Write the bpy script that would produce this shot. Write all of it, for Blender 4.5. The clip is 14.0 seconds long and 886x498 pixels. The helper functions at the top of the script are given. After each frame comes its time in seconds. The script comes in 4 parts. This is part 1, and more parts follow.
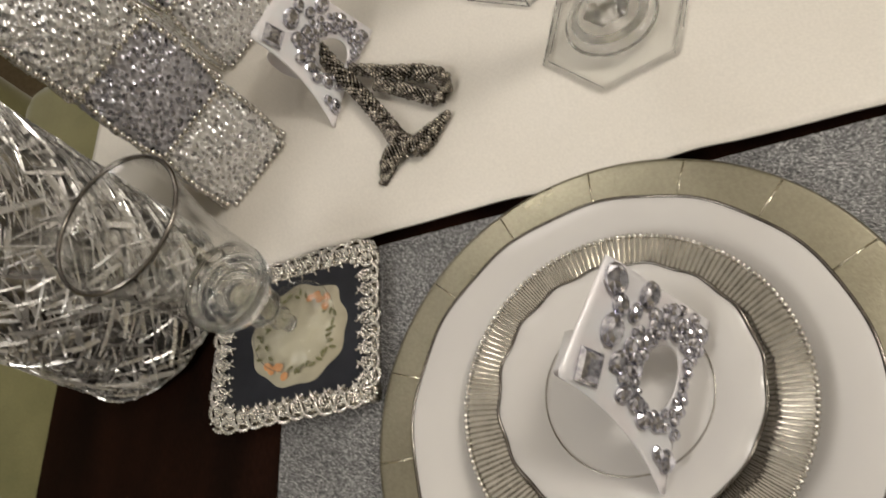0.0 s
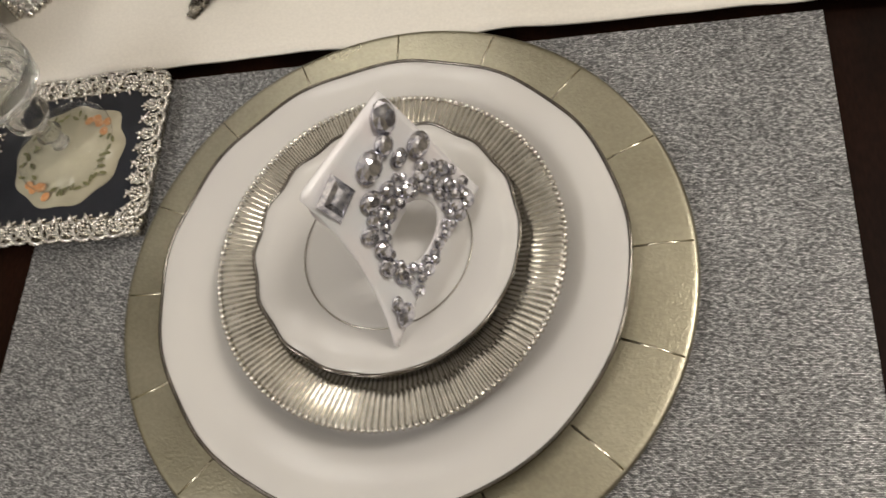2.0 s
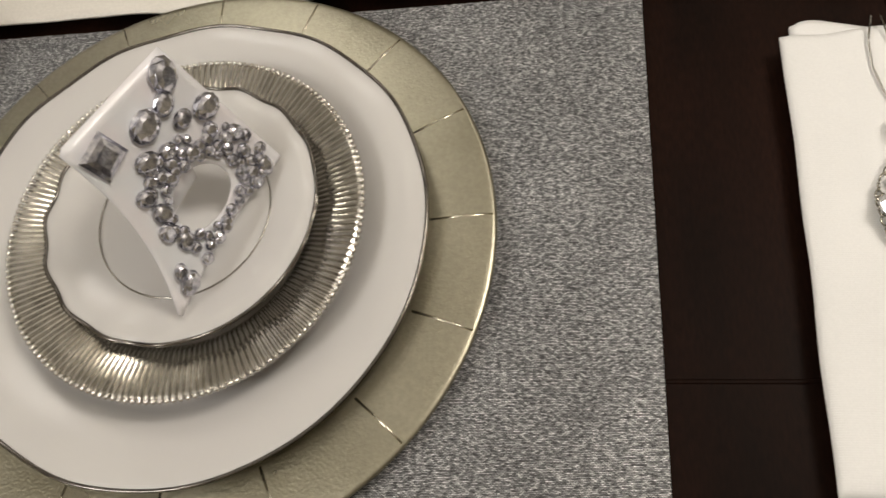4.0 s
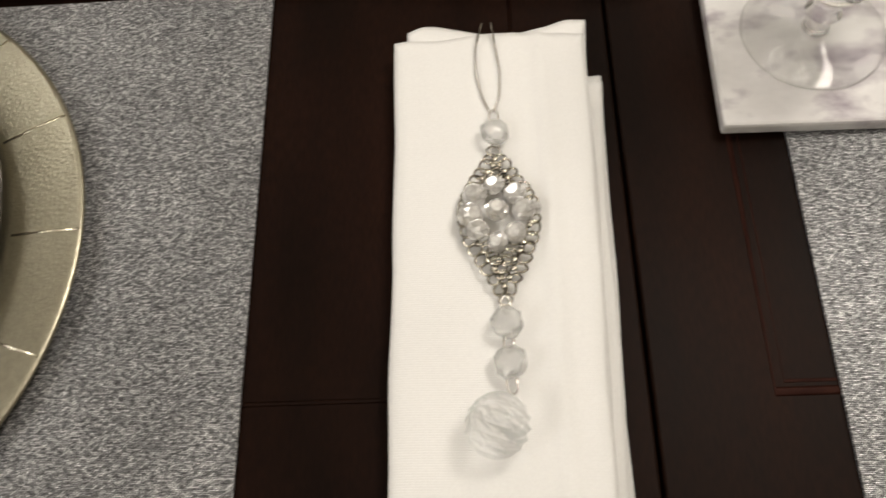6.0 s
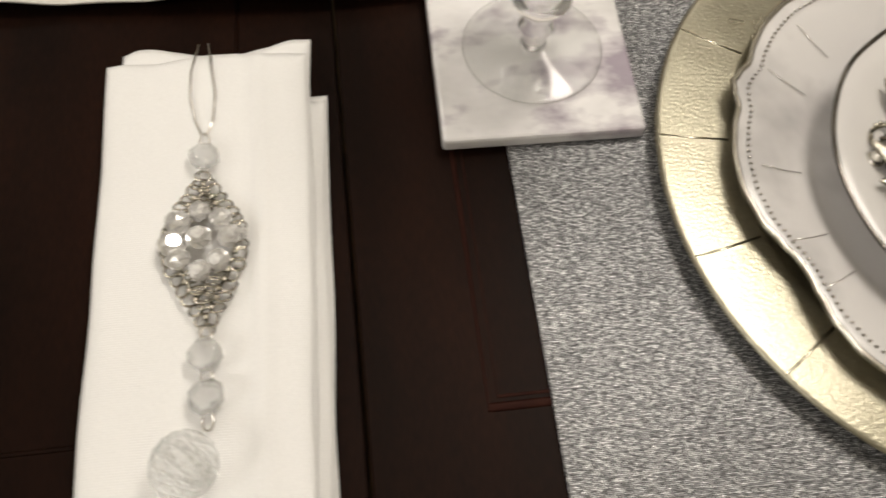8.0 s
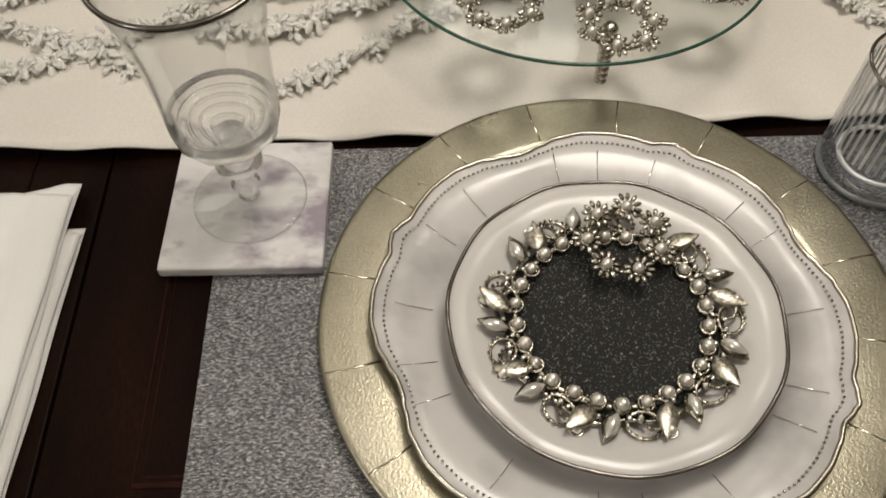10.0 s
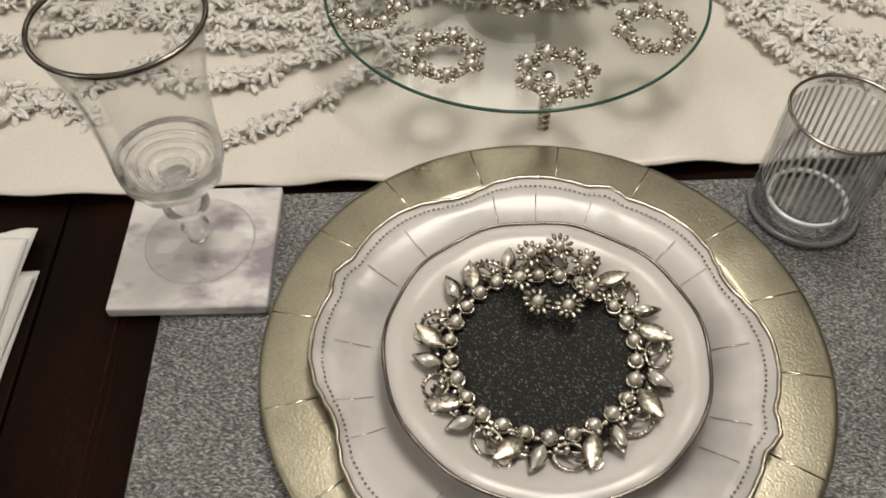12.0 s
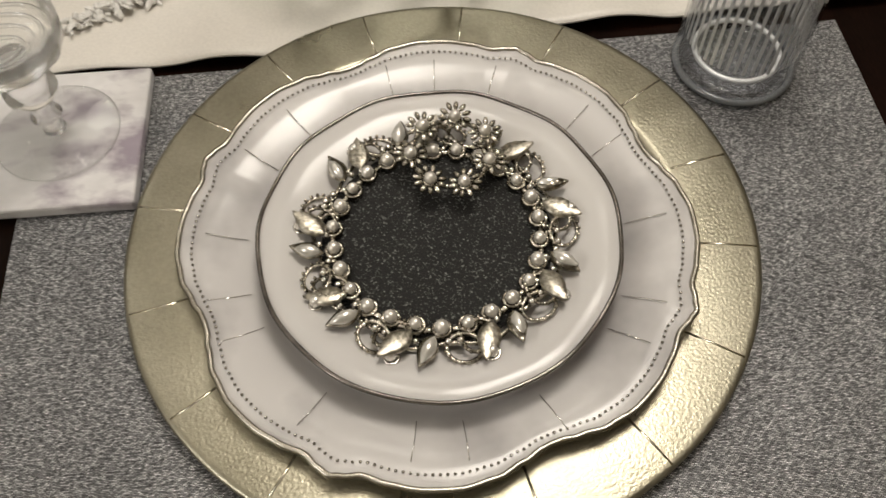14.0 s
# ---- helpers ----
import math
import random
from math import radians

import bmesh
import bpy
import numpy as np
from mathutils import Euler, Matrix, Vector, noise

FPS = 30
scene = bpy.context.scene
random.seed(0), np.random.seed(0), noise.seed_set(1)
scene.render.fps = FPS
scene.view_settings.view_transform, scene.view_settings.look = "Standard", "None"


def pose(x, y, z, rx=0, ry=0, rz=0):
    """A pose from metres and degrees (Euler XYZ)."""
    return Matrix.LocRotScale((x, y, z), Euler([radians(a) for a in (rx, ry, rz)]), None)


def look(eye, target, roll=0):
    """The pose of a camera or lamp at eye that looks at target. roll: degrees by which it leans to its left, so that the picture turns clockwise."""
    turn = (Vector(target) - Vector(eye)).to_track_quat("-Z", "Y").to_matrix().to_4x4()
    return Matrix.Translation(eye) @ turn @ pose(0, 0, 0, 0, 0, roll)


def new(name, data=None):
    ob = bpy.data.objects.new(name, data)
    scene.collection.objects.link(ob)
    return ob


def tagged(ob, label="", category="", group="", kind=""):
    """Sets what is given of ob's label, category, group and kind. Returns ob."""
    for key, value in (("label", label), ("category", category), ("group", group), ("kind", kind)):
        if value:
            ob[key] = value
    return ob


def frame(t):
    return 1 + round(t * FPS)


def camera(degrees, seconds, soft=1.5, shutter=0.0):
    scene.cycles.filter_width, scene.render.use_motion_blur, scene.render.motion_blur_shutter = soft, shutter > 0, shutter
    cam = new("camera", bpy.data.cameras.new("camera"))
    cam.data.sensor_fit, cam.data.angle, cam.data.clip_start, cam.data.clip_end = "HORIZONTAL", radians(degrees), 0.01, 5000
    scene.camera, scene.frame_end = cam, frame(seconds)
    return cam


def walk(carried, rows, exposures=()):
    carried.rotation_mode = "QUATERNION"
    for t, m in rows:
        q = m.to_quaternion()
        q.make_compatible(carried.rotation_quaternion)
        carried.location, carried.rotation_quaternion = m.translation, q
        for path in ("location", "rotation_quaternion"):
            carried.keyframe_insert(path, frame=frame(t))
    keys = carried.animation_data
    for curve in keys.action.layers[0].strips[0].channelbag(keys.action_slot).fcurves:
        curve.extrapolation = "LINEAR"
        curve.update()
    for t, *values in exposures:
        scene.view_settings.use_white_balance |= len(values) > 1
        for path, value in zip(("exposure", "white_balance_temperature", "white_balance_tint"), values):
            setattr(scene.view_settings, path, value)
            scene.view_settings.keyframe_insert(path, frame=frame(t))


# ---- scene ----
cam = camera(55.8, 14.0, shutter=0.4)
PATH = [
    (0, (0.057, -0.059, 0.481), (-0.688, 0.866, -1.128), -46.9),
    (0.5, (0.053, -0.085, 0.467), (-0.602, 0.816, -1.195), -42.5),
    (1, (0.06, -0.098, 0.454), (-0.529, 0.771, -1.249), -38.0),
    (1.5, (0.076, -0.105, 0.435), (-0.453, 0.733, -1.302), -33.7),
    (2, (0.097, -0.099, 0.424), (-0.383, 0.705, -1.343), -30.7),
    (2.2, (0.106, -0.1, 0.42), (-0.359, 0.696, -1.355), -29.7),
    (4.5, (0.193, -0.104, 0.383), (-0.109, 0.705, -1.421), -19.8),
    (5, (0.226, -0.099, 0.372), (-0.003, 0.68, -1.455), -16.1),
    (5.5, (0.267, -0.092, 0.367), (0.112, 0.695, -1.466), -11.2),
    (6, (0.309, -0.089, 0.358), (0.214, 0.736, -1.462), -8.4),
    (6.5, (0.329, -0.084, 0.358), (0.308, 0.749, -1.46), -4.5),
    (7, (0.341, -0.084, 0.342), (0.376, 0.779, -1.462), -0.6),
    (7.5, (0.352, -0.082, 0.342), (0.451, 0.787, -1.457), 1.6),
    (8, (0.39, -0.091, 0.344), (0.549, 0.779, -1.45), 4.0),
    (8.5, (0.474, -0.109, 0.379), (0.596, 0.792, -1.403), 3.6),
    (9, (0.558, -0.131, 0.399), (0.585, 0.839, -1.35), -0.1),
    (11.3, (0.606, -0.154, 0.446), (0.63, 1.096, -1.115), -1.3),
    (11.5, (0.611, -0.156, 0.44), (0.637, 1.096, -1.119), -1.2),
    (12, (0.625, -0.166, 0.434), (0.659, 1.065, -1.142), -0.8),
    (12.5, (0.648, -0.179, 0.424), (0.672, 1.019, -1.177), -1.0),
    (13, (0.663, -0.181, 0.419), (0.673, 0.968, -1.218), -2.1),
    (13.5, (0.671, -0.164, 0.402), (0.686, 0.921, -1.278), -3.5),
    (14, (0.675, -0.147, 0.386), (0.743, 0.878, -1.33), -2.0),
]
EXPOSURES = [(0, 0.02), (2, 0.08), (5, 0.12), (6.5, 0.17), (8, 0.15), (9, -0.22), (11.5, -0.14), (14, -0.13)]
walk(cam, [(t, look(eye, target, roll)) for t, eye, target, roll in PATH], EXPOSURES)

# ---- world and lamps ----
world = bpy.data.worlds.new("room_air")
scene.world = world
world.use_nodes = True
world.node_tree.nodes["Background"].inputs[0].default_value = (1.0, 0.9, 0.78, 1)
world.node_tree.nodes["Background"].inputs[1].default_value = 0.05


def bulb(name, place, radius, watts, colour):
    data = bpy.data.lights.new(name, "POINT")
    data.shadow_soft_size, data.energy, data.color = radius, watts, colour
    ob = new(name, data)
    ob.location = place
    return ob


bulb("chandelier_light", (0.86, 0.40, 1.22), 0.20, 30, (1.0, 0.93, 0.83))
# Added soft fill from behind the camera; no real fixture hangs here.
bulb("fill_light", (-0.9, -0.7, 1.35), 0.25, 28, (1.0, 0.97, 0.92))
# Two unseen lamps, added where the charger rims' highlights point back to.
bulb("right_rim_glint_light", (0.78, 1.50, 1.15), 0.20, 5, (1.0, 0.93, 0.83))
bulb("left_rim_glint_light", (-0.50, 1.15, 1.20), 0.20, 6, (1.0, 0.95, 0.87))


# ---- materials ----
def mat(name, colour, rough=0.5, metal=0.0, second=None, scale=60.0, spread=(0.35, 0.65), stretch=(1, 1, 1),
        bump=0.0, bump_scale=None, bump_stretch=None, fine=None, trans=0.0, ior=1.5, coat=0.0, sheen=0.0, depth=0.001, rough2=None, kind="noise"):
    """A surface with two scales of colour variation, uneven gloss and fine relief."""
    m = bpy.data.materials.new(name)
    m.use_nodes = True
    n, l = m.node_tree.nodes, m.node_tree.links
    b = n["Principled BSDF"]
    b.inputs["Base Color"].default_value = (*colour, 1)
    b.inputs["Roughness"].default_value = rough
    b.inputs["Metallic"].default_value = metal
    b.inputs["Transmission Weight"].default_value = trans
    b.inputs["IOR"].default_value = ior
    b.inputs["Coat Weight"].default_value = coat
    b.inputs["Sheen Weight"].default_value = sheen
    tc = n.new("ShaderNodeTexCoord")

    def field(sc, st, detail=4.0, k="noise"):
        mp = n.new("ShaderNodeMapping")
        mp.inputs["Scale"].default_value = st
        l.new(tc.outputs["Object"], mp.inputs["Vector"])
        if k == "voronoi":
            t = n.new("ShaderNodeTexVoronoi")
            out = t.outputs["Distance"]
        else:
            t = n.new("ShaderNodeTexNoise")
            t.inputs["Detail"].default_value = detail
            out = t.outputs["Fac"]
        t.inputs["Scale"].default_value = sc
        l.new(mp.outputs["Vector"], t.inputs["Vector"])
        return out

    if second:
        ramp = n.new("ShaderNodeMapRange")
        ramp.inputs["From Min"].default_value, ramp.inputs["From Max"].default_value = spread
        l.new(field(scale, stretch, 4.0, kind), ramp.inputs["Value"])
        mix = n.new("ShaderNodeMix")
        mix.data_type = "RGBA"
        mix.inputs[6].default_value, mix.inputs[7].default_value = (*colour, 1), (*second, 1)
        l.new(ramp.outputs["Result"], mix.inputs[0])
        out = mix.outputs[2]
        if fine:
            mix2 = n.new("ShaderNodeMix")
            mix2.data_type = "RGBA"
            mix2.blend_type = "MULTIPLY"
            mix2.inputs[0].default_value = 1.0
            r2 = n.new("ShaderNodeMapRange")
            r2.inputs["To Min"].default_value, r2.inputs["To Max"].default_value = 1 - fine[1], 1.0 + fine[1] * 0.3
            r2.inputs["From Min"].default_value, r2.inputs["From Max"].default_value = 0.3, 0.7
            l.new(field(fine[0], stretch, 2.0), r2.inputs["Value"])
            l.new(out, mix2.inputs[6])
            l.new(r2.outputs["Result"], mix2.inputs[7])
            out = mix2.outputs[2]
        l.new(out, b.inputs["Base Color"])
        if rough2 is not None:
            rr = n.new("ShaderNodeMapRange")
            rr.inputs["To Min"].default_value, rr.inputs["To Max"].default_value = rough, rough2
            l.new(ramp.outputs["Result"], rr.inputs["Value"])
            l.new(rr.outputs["Result"], b.inputs["Roughness"])
    if bump:
        bp = n.new("ShaderNodeBump")
        bp.inputs["Strength"].default_value = bump
        bp.inputs["Distance"].default_value = depth
        l.new(field(bump_scale or scale, bump_stretch or stretch, 3.0, kind), bp.inputs["Height"])
        l.new(bp.outputs["Normal"], b.inputs["Normal"])
    return m


WOOD = mat("dark_mahogany", (0.0080, 0.0036, 0.0023), 0.44, 0, (0.0220, 0.0080, 0.0044), 5, (0.40, 0.80), (4, 1, 1), 0.05, 60, (12, 1, 1), (160, 0.35), ior=1.13, rough2=0.50)
GROOVE = mat("groove_brown", (0.034, 0.0115, 0.0075), 0.6, 0, (0.022, 0.0065, 0.0045), 60, ior=1.15)


def weave(name, dark, light, length, height):
    """Cloth of short floating threads: regular rows of staggered stitches, dark gaps, a few bright threads and drifting streaks."""
    m = bpy.data.materials.new(name)
    m.use_nodes = True
    n, l = m.node_tree.nodes, m.node_tree.links
    b = n["Principled BSDF"]
    tc, wob, mixv, br = n.new("ShaderNodeTexCoord"), n.new("ShaderNodeTexNoise"), n.new("ShaderNodeVectorMath"), n.new("ShaderNodeTexBrick")
    wob.inputs["Scale"].default_value = 300
    sc = n.new("ShaderNodeVectorMath")
    sc.operation = "SCALE"
    sc.inputs["Scale"].default_value = 0.0008
    mixv.operation = "ADD"
    l.new(tc.outputs["Object"], wob.inputs["Vector"])
    l.new(wob.outputs["Color"], sc.inputs[0])
    l.new(tc.outputs["Object"], mixv.inputs[0])
    l.new(sc.outputs[0], mixv.inputs[1])
    l.new(mixv.outputs[0], br.inputs["Vector"])
    br.inputs["Scale"].default_value = 1.0
    br.inputs["Color1"].default_value, br.inputs["Color2"].default_value, br.inputs["Mortar"].default_value = (*dark, 1), (*light, 1), (*[c * 0.22 for c in dark], 1)
    br.inputs["Mortar Size"].default_value = height * 0.24
    br.inputs["Mortar Smooth"].default_value = 0.5
    br.inputs["Bias"].default_value = -0.15
    br.inputs["Brick Width"].default_value, br.inputs["Row Height"].default_value = length, height
    out = br.outputs["Color"]
    for scale, stretch, low, high in ((380, (1.0, 2.6, 1), 0.42, 1.52), (15, (1, 1, 1), 0.88, 1.08)):
        mp, tex, rng, mul = n.new("ShaderNodeMapping"), n.new("ShaderNodeTexNoise"), n.new("ShaderNodeMapRange"), n.new("ShaderNodeMix")
        mp.inputs["Scale"].default_value = stretch
        tex.inputs["Scale"].default_value = scale
        rng.inputs["From Min"].default_value, rng.inputs["From Max"].default_value = 0.36, 0.64
        rng.inputs["To Min"].default_value, rng.inputs["To Max"].default_value = low, high
        mul.data_type, mul.blend_type = "RGBA", "MULTIPLY"
        mul.inputs[0].default_value = 1.0
        l.new(tc.outputs["Object"], mp.inputs["Vector"])
        l.new(mp.outputs["Vector"], tex.inputs["Vector"])
        l.new(tex.outputs["Fac"], rng.inputs["Value"])
        l.new(out, mul.inputs[6])
        l.new(rng.outputs["Result"], mul.inputs[7])
        out = mul.outputs[2]
    l.new(out, b.inputs["Base Color"])
    bp = n.new("ShaderNodeBump")
    bp.invert = True
    bp.inputs["Strength"].default_value, bp.inputs["Distance"].default_value = 0.9, 0.0007
    l.new(br.outputs["Fac"], bp.inputs["Height"])
    l.new(bp.outputs["Normal"], b.inputs["Normal"])
    b.inputs["Roughness"].default_value, b.inputs["Metallic"].default_value = 0.46, 0.25
    return m


def linen(name, colour, cell):
    """White cotton with a small raised waffle figure and slow unevenness."""
    m = mat(name, colour, 0.78, 0, tuple(c * 0.965 for c in colour), 12, (0.3, 0.7), fine=(900, 0.03), sheen=0.2)
    n, l = m.node_tree.nodes, m.node_tree.links
    tc, br, bp = n.new("ShaderNodeTexCoord"), n.new("ShaderNodeTexBrick"), n.new("ShaderNodeBump")
    br.inputs["Scale"].default_value = 1.0
    br.inputs["Brick Width"].default_value, br.inputs["Row Height"].default_value = cell, cell * 0.8
    br.inputs["Mortar Size"].default_value, br.inputs["Mortar Smooth"].default_value = cell * 0.22, 1.0
    bp.invert = True
    bp.inputs["Strength"].default_value, bp.inputs["Distance"].default_value = 0.16, 0.0004
    l.new(tc.outputs["Object"], br.inputs["Vector"])
    l.new(br.outputs["Fac"], bp.inputs["Height"])
    l.new(bp.outputs["Normal"], n["Principled BSDF"].inputs["Normal"])
    return m


MAT_CLOTH = weave("silver_weave", (0.24, 0.24, 0.25), (0.90, 0.90, 0.91), 0.0017, 0.00075)
SATIN = mat("ivory_satin", (0.82, 0.78, 0.72), 0.38, 0, (0.76, 0.72, 0.66), 7, (0.3, 0.7), (1, 1, 1), 0.12, 900, (1, 1, 1), (500, 0.06), sheen=0.25, depth=0.0005)
CHARGER = mat("champagne_foil", (0.37, 0.345, 0.26), 0.25, 0.95, (0.47, 0.44, 0.345), 14, (0.3, 0.7), (1, 1, 1), 0.36, 620, (1, 1, 1), (420, 0.10), depth=0.0006, rough2=0.40)
FOIL_RIM = mat("satin_silver_rim", (0.58, 0.55, 0.48), 0.27, 1.0, (0.44, 0.41, 0.35), 60)
CREASE = mat("foil_crease", (0.75, 0.72, 0.6), 0.2, 1.0, (0.6, 0.56, 0.45), 90)
CERAMIC = mat("white_porcelain", (0.66, 0.64, 0.62), 0.22, 0, (0.61, 0.59, 0.58), 6, (0.3, 0.7))
PLASTIC = mat("pearl_white_plate", (0.66, 0.64, 0.63), 0.20, 0, (0.37, 0.355, 0.355), 17, (0.46, 0.74), (1, 1, 1), 0.08, 22, depth=0.003)
SILVER = mat("bright_silver", (0.80, 0.78, 0.74), 0.16, 1.0, (0.62, 0.60, 0.56), 120, (0.3, 0.7), bump=0.1, bump_scale=300, depth=0.0004)
DARK_SILVER = mat("dark_silver_band", (0.34, 0.32, 0.29), 0.18, 1.0, (0.5, 0.48, 0.44), 80)
RIM_DARK = mat("smoked_silver_rim", (0.15, 0.14, 0.13), 0.2, 1.0, (0.24, 0.22, 0.2), 80)
PEARL = mat("pearl_white", (0.93, 0.90, 0.84), 0.27, 0.7, (0.85, 0.81, 0.74), 40, coat=0.6)
GLITTER = mat("charcoal_glitter", (0.009, 0.009, 0.0085), 0.55, 0.2, (0.30, 0.30, 0.28), 950, (0.57, 0.74), bump=1.0, bump_scale=1200, depth=0.0010, rough2=0.3)
NAPKIN = linen("white_linen", (0.885, 0.875, 0.865), 0.0013)
MARBLE = mat("white_marble", (0.82, 0.80, 0.80), 0.28, 0, (0.36, 0.31, 0.36), 30, (0.49, 0.67), (1, 1.6, 1), 0.03, 120, (1, 1, 1), (55, 0.12), coat=0.2)
FOIL_STONE = mat("foil_backed_crystal", (0.97, 0.96, 0.95), 0.07, 0.55, (0.72, 0.71, 0.69), 420, (0.4, 0.62), coat=1.0)
PETAL_SILVER = mat("polished_petal_silver", (0.78, 0.75, 0.68), 0.17, 1.0, (0.26, 0.24, 0.20), 260, (0.42, 0.60))
MARQUISE = mat("pale_marquise_stone", (0.93, 0.91, 0.86), 0.2, 0.6, (0.75, 0.73, 0.68), 200, coat=0.5)
LEAF_METAL = mat("satin_leaf_silver", (0.64, 0.60, 0.51), 0.32, 1.0, (0.26, 0.24, 0.20), 420, (0.38, 0.62), bump=0.25, bump_scale=700, depth=0.0010)
MIRROR_STRIPE = mat("satin_mirror_stripe", (0.92, 0.92, 0.91), 0.34, 0.25, (0.84, 0.84, 0.84), 200)
STONE = mat("rhinestone", (0.80, 0.79, 0.84), 0.06, 0.85, (0.32, 0.32, 0.38), 350, (0.35, 0.65))
CARD = mat("pearl_card", (0.88, 0.83, 0.85), 0.32, 0, (0.84, 0.85, 0.88), 30, (0.35, 0.65), bump=0.1, bump_scale=800, depth=0.0003, coat=0.3)
OLIVE = mat("olive_velvet", (0.185, 0.175, 0.065), 0.8, 0, (0.27, 0.25, 0.105), 14, (0.3, 0.7), bump=0.2, bump_scale=500, sheen=0.5, fine=(250, 0.1))
WALL = mat("cream_wall_paint", (0.50, 0.45, 0.33), 0.8, 0, (0.46, 0.41, 0.30), 3)
CEIL = mat("white_ceiling_paint", (0.78, 0.75, 0.70), 0.85, 0, (0.74, 0.71, 0.66), 3)
CARPET = mat("brown_carpet", (0.12, 0.09, 0.05), 0.95, 0, (0.16, 0.12, 0.07), 90, bump=0.4, bump_scale=300)


def thin_glass(name, tint, rough=0.03, gloss=1.0):
    """Thin clear glass: it lets light straight through and mirrors by Fresnel."""
    m = bpy.data.materials.new(name)
    m.use_nodes = True
    n, l = m.node_tree.nodes, m.node_tree.links
    n.remove(n["Principled BSDF"])
    tr, gl, mx, fr, power, mul = n.new("ShaderNodeBsdfTransparent"), n.new("ShaderNodeBsdfGlossy"), n.new("ShaderNodeMixShader"), n.new("ShaderNodeLayerWeight"), n.new("ShaderNodeMath"), n.new("ShaderNodeMath")
    tr.inputs["Color"].default_value = (*tint, 1)
    gl.inputs["Roughness"].default_value = rough
    power.operation = "POWER"
    power.inputs[1].default_value = 4.0
    mul.operation, mul.use_clamp = "MULTIPLY_ADD", True
    mul.inputs[1].default_value, mul.inputs[2].default_value = 0.75 * gloss, 0.04 * gloss
    l.new(fr.outputs["Facing"], power.inputs[0])
    l.new(power.outputs[0], mul.inputs[0])
    l.new(mul.outputs[0], mx.inputs[0])
    l.new(tr.outputs[0], mx.inputs[1])
    l.new(gl.outputs[0], mx.inputs[2])
    l.new(mx.outputs[0], n["Material Output"].inputs["Surface"])
    return m


def clear_crystal(name, ior, straight, glint_white=0.0):
    """Solid cut glass, part refracting and part plainly clear, so that light reaches what lies under it."""
    m = bpy.data.materials.new(name)
    m.use_nodes = True
    n, l = m.node_tree.nodes, m.node_tree.links
    n.remove(n["Principled BSDF"])
    gl, tr, mx, df, mx2 = n.new("ShaderNodeBsdfGlass"), n.new("ShaderNodeBsdfTransparent"), n.new("ShaderNodeMixShader"), n.new("ShaderNodeBsdfDiffuse"), n.new("ShaderNodeMixShader")
    df.inputs["Color"].default_value = (0.93, 0.93, 0.92, 1)
    # White diffuse share imitates the bright glints of cut facets.
    mx2.inputs[0].default_value = glint_white
    gl.inputs["IOR"].default_value, gl.inputs["Roughness"].default_value = ior, 0.01
    tr.inputs["Color"].default_value = (0.97, 0.98, 0.98, 1)
    mx.inputs[0].default_value = straight
    l.new(gl.outputs[0], mx.inputs[1])
    l.new(tr.outputs[0], mx.inputs[2])
    l.new(mx.outputs[0], mx2.inputs[1])
    l.new(df.outputs[0], mx2.inputs[2])
    l.new(mx2.outputs[0], n["Material Output"].inputs["Surface"])
    return m


GLASS = clear_crystal("clear_glass", 1.48, 0.15)
CRYSTAL = clear_crystal("crystal", 1.52, 0.34, 0.19)
DROP = clear_crystal("clear_drop_crystal", 1.48, 0.55)
THIN = thin_glass("thin_clear_glass", (0.99, 0.993, 0.99))
SMOKE = thin_glass("grey_silvered_glass", (0.955, 0.96, 0.97), 0.05, 0.9)
STAND_GLASS = thin_glass("greenish_plate_glass", (0.985, 0.995, 0.988))
EDGE_GLASS = mat("green_glass_edge", (0.03, 0.11, 0.08), 0.1, 0, (0.02, 0.07, 0.05), 60)
GUNMETAL = mat("gunmetal_beads", (0.42, 0.39, 0.34), 0.18, 1.0, (0.09, 0.08, 0.07), 170, (0.42, 0.58))
MOSAIC = mat("mirror_mosaic", (0.97, 0.96, 0.95), 0.26, 0.72, (0.85, 0.84, 0.83), 90, (0.35, 0.6), rough2=0.28)
SMOKED_LINER = mat("smoked_silver_liner", (0.24, 0.23, 0.22), 0.2, 0.8, (0.75, 0.74, 0.72), 70, (0.42, 0.62), (1, 1, 0.5))
LILAC_GLITTER = mat("lilac_silver_glitter", (0.30, 0.30, 0.35), 0.16, 0.85, (0.66, 0.66, 0.73), 210, (0.25, 0.55), bump=1.0, bump_scale=230, depth=0.003, kind="voronoi", rough2=0.3)
WHITE_GLITTER = mat("bright_silver_glitter", (0.52, 0.52, 0.55), 0.16, 0.75, (0.96, 0.96, 0.97), 210, (0.20, 0.50), bump=1.0, bump_scale=200, depth=0.004, kind="voronoi", rough2=0.3)
NAVY = mat("navy_panel", (0.012, 0.014, 0.020), 0.35, 0, (0.02, 0.022, 0.03), 60)
DISH = mat("cream_dish_print", (0.62, 0.58, 0.45), 0.3, 0, (0.52, 0.48, 0.36), 40)
LEAF_PRINT = mat("green_leaf_print", (0.16, 0.17, 0.08), 0.4, 0, (0.22, 0.2, 0.1), 300)
FLOWER_PRINT = mat("orange_flower_print", (0.60, 0.25, 0.09), 0.4, 0, (0.66, 0.38, 0.2), 300)
FROST = mat("white_glitter_flowers", (0.96, 0.94, 0.90), 0.36, 0, (0.88, 0.86, 0.82), 300, bump=1.0, bump_scale=1100, depth=0.0012, coat=0.5)
